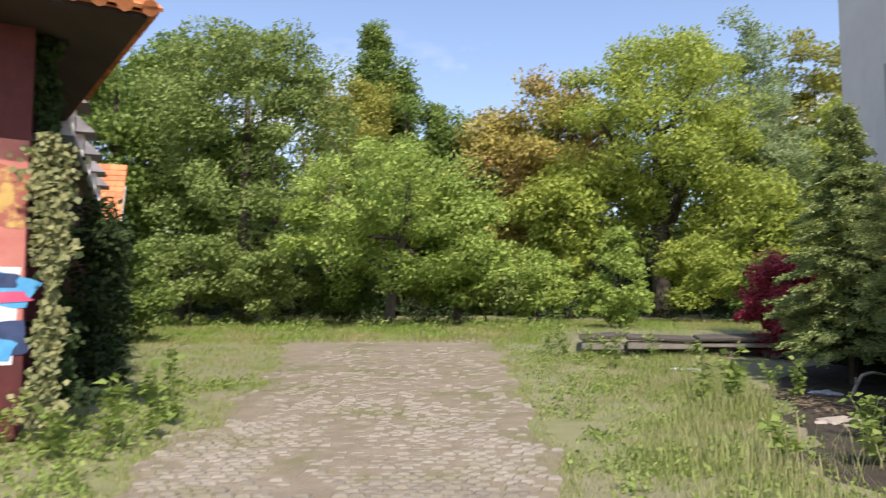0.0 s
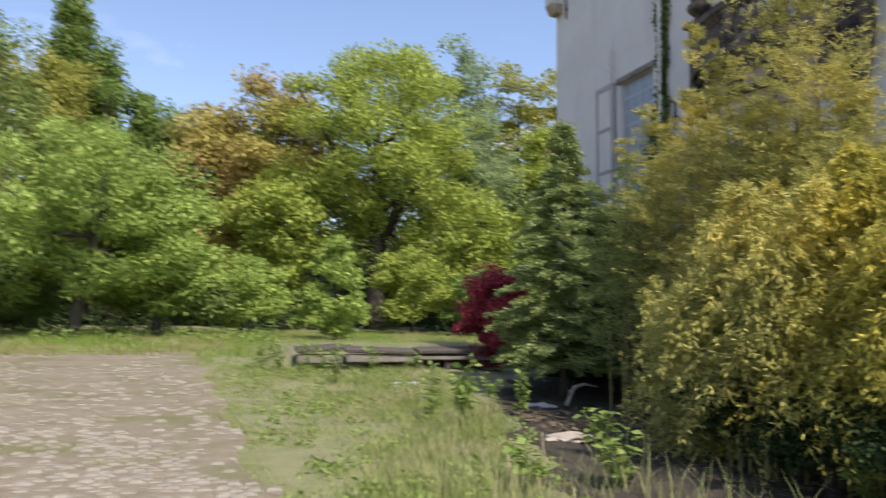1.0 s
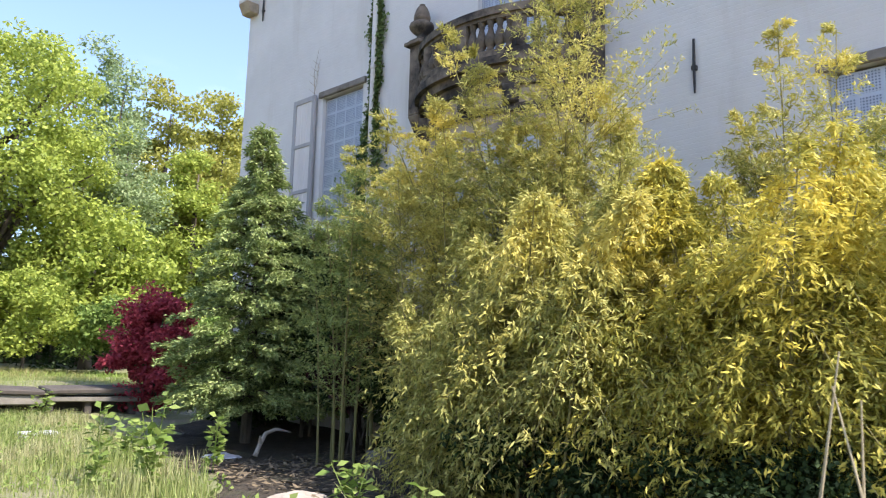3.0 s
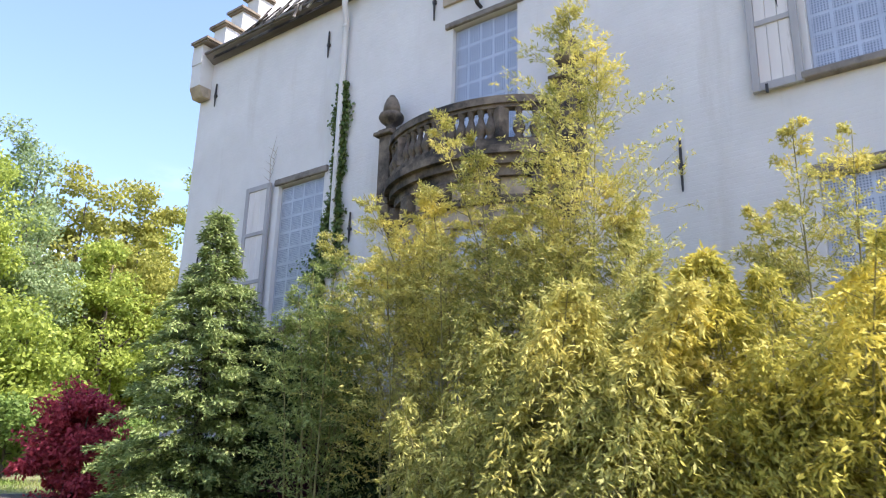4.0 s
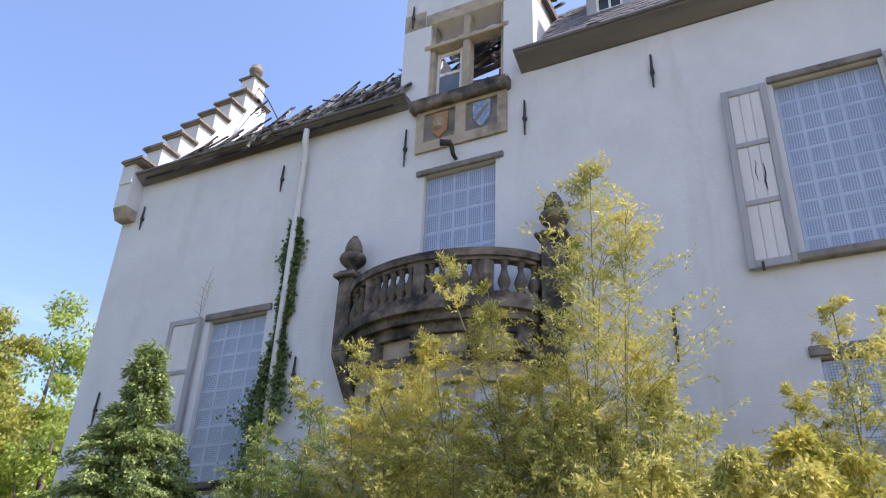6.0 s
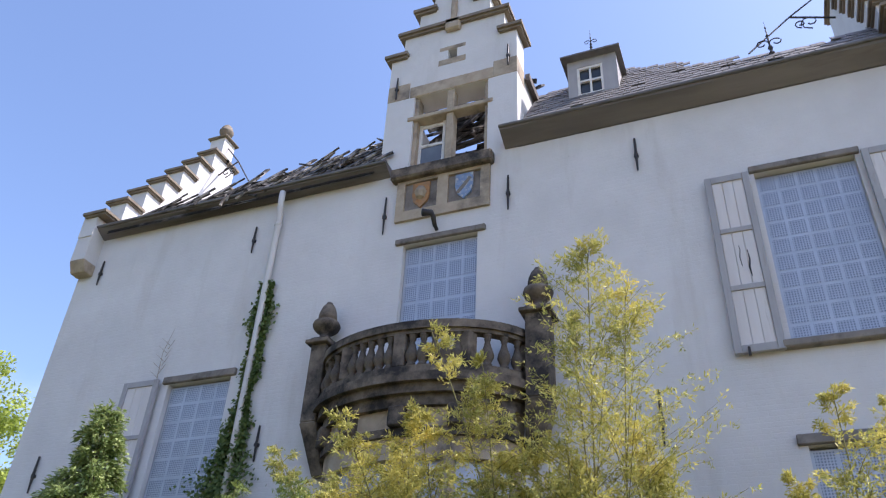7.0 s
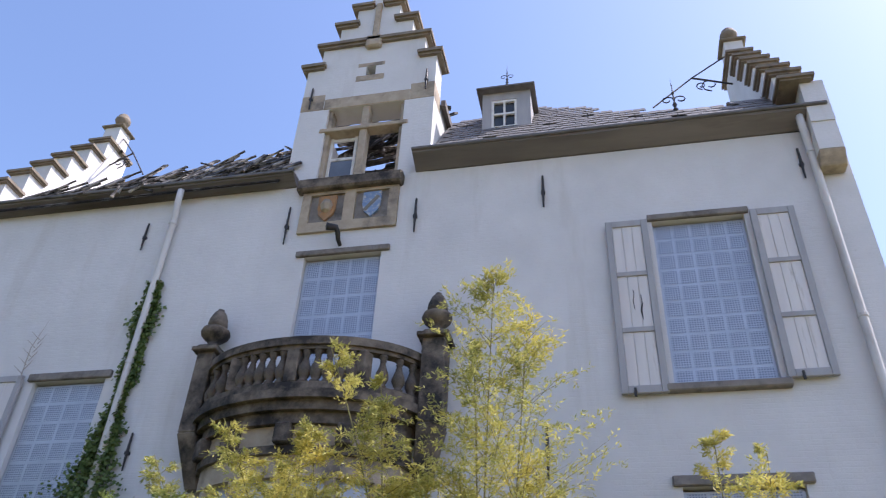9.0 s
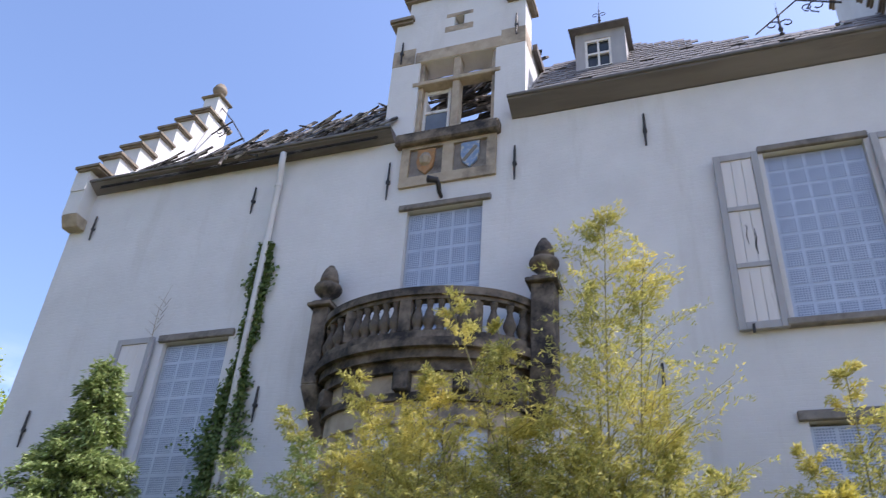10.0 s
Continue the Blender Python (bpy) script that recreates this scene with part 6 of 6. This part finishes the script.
n = 115000
y = 4.0 + 17 * rng.random(n) ** 1.25
x = 1.05 + rng.random(n) * 5.2
pn = patch_noise(x * 1.6, y * 1.6)
keep = (rng.random(n) < 0.25 + 0.75 * pn) & (x < np.interp(y, [4, 7, 9, 12, 16, 21], [2.7, 3.0, 3.3, 4.3, 5.4, 6.2])) & (rng.random(n) < np.interp(x, [1.05, 2.0], [0.3, 1.0]))
x, y = x[keep], y[keep]
tall = np.clip((x - 1.2) / 2.0, 0.12, 1) * np.interp(y, [5, 12, 15], [1.0, 0.8, 0.45])
blades("grass", x, y, (0.04 + 0.36 * rng.random(len(x)) ** 2.2 * (0.4 + pn[keep])) * tall + 0.03, 0.011, L_GRASS, "long dry grass on the verge")
n = 20000
y = -2 + 29 * rng.random(n) ** 1.2
a, b = drive_edges(y)
x = a + 0.4 - rng.random(n) * 4.5
blades("grass", x, y, 0.03 + 0.09 * rng.random(n), 0.012, L_LAWN, "rough grass beside the driveway")
n = 38000
y = 23.5 + 15 * rng.random(n)
x = -16 + 30 * rng.random(n)
blades("grass", x, y, 0.06 + 0.2 * rng.random(n) * (0.3 + patch_noise(x, y)), 0.028, L_LAWN, "sunny green lawn before the trees")
n = 9000
y = 5.6 + 19 * rng.random(n)
a, b = drive_edges(y)
x = a + (b - a) * rng.random(n)
keep = patch_noise(x * 2.3, y * 1.4) > 0.62
blades("grass", x[keep], y[keep], 0.02 + 0.05 * rng.random(keep.sum()), 0.010, L_GRASS, "short grass growing between the cobbles")
n = 14000
x, y = 2.5 + 8 * rng.random(n), 20.2 + 8 * rng.random(n)
zb = bank_z(x, y) - ground_z(x, y)
keep = zb > 0.0
blades("grass", x[keep], y[keep], zb[keep] + 0.08 + 0.14 * rng.random(keep.sum()) ** 2, 0.015, L_GRASS, "dry pale grass on the bank")
n = 260
x, y = 3.1 + 1.2 * rng.random(n), 4.8 + 4.0 * rng.random(n)
blades("grass", x, y, 0.15 + 0.35 * rng.random(n), 0.009, L_GRASS, "arching dry grass at the bamboo foot", lean=1.0)
n = 5000
x, y = 4.6 + 3.6 * rng.random(n), 5 + 9 * rng.random(n)
lit = np.stack([x, y, ground_z(x, y) + 0.01 + 0.05 * rng.random(n)], 1)
tagged(quads("leaf_litter", leaves(lit, unit(rng.normal(size=(n, 3)) * np.array([1, 1, 0.15])), 0.1, 0.03, up=1.5), surface("dead_leaf", (0.10, 0.075, 0.045), (0.22, 0.17, 0.10), 4)), "brown dead leaves under the bamboo", "leaf litter", kind="stuff")


wy = 6 + 17 * rng.random(260)
wx = 1.3 + (np.interp(wy, [6, 9, 12, 21], [2.0, 2.4, 3.2, 4.2])) * rng.random(260)
wl_ = np.concatenate([np.stack([wx, wy, ground_z(wx, wy) + 0.03, 0.10 + 0.10 * rng.random(260)], 1)])
tagged(quads("low_weeds", crown_leaves(wl_, 34, 0.055), L_WEED), "low leafy weeds among the grass", "weeds", kind="stuff")
wy = 6.5 + 8 * rng.random(120)
wx = drive_edges(wy)[0] - 0.2 - 1.6 * rng.random(120)
wl_ = np.stack([wx, wy, ground_z(wx, wy) + 0.03, 0.10 + 0.12 * rng.random(120)], 1)
tagged(quads("low_weeds", crown_leaves(wl_, 40, 0.06), L_WEED), "low leafy weeds beside the outbuilding", "weeds", kind="stuff")
n = 16000
y = 5.2 + 20 * rng.random(n)
a, b = drive_edges(y)
x = np.where(rng.random(n) < 0.5, a + np.abs(rng.normal(size=n)) * 0.45 - 0.1, b - np.abs(rng.normal(size=n)) * 0.4 + 0.1)
blades("grass", x, y, 0.02 + 0.06 * rng.random(n), 0.010, L_GRASS, "short grass creeping over the edge of the cobbles")


# ---- cobbles ----
def cobble_mesh(seed):
    rr = random.Random(seed)
    bm = bmesh.new()
    lo = [bm.verts.new((sx * 0.069, sy * 0.052, -0.05)) for sx, sy in ((-1, -1), (1, -1), (1, 1), (-1, 1))]
    hi = [bm.verts.new((sx * 0.067 * rr.uniform(0.85, 1), sy * 0.050 * rr.uniform(0.85, 1), 0.0)) for sx, sy in ((-1, -1), (1, -1), (1, 1), (-1, 1))]
    tp = [bm.verts.new((v.co.x * 0.72, v.co.y * 0.7, 0.016 + rr.uniform(0, 0.008))) for v in hi]
    for a, b in ((lo, hi), (hi, tp)):
        for i in range(4):
            bm.faces.new((a[i], a[(i + 1) % 4], b[(i + 1) % 4], b[i]))
    bm.faces.new(tp)
    me = bpy.data.meshes.new("cobble")
    bm.to_mesh(me)
    bm.free()
    me.materials.append(M_COB)
    return me


cob = [cobble_mesh(k) for k in range(6)]
spots = []
for j in range(242):
    yy = -3.4 + 0.116 * j
    a, b = drive_edges(yy)
    for i in range(32):
        xx = -3.3 + 0.145 * i + (0.0725 if j % 2 else 0)
        if a + 0.1 < xx < b - 0.1 and random.random() < float(np.interp(yy, [7, 10, 14, 22], [0.95, 0.62, 0.28, 0.08])) * (0.35 if patch_noise(xx * 2.3, yy * 1.4) > 0.7 else 1) * min(1, 0.15 + min(xx - a, b - xx) / 0.7):
            spots.append((xx + random.gauss(0, 0.008), yy + random.gauss(0, 0.008)))
near = sorted(spots, key=lambda p: (not (5.4 < p[1] < 8.4 and p[0] > -1.7), p[1]))
for x, y in near[:300]:
    o = new("cobble", random.choice(cob))
    o.parent = driveway
    o.matrix_basis = Matrix.Translation((x, y, float(ground_z(x, y)) + random.uniform(0.0, 0.016))) @ Euler((random.gauss(0, 0.04), random.gauss(0, 0.04), random.gauss(0, 0.06))).to_matrix().to_4x4()
vs, fs = [], []
for x, y in near[300:]:
    m = random.choice(cob)
    k = len(vs)
    z = float(ground_z(x, y)) + random.uniform(-0.006, 0.012)
    vs += [(v.co.x + x, v.co.y + y, v.co.z + z) for v in m.vertices]
    fs += [tuple(i + k for i in p.vertices) for p in m.polygons]
me = bpy.data.meshes.new("cobbles")
me.from_pydata(vs, [], fs)
o = mesh_ob("cobbles", me, M_COB, driveway)
o["kind"] = "stuff"
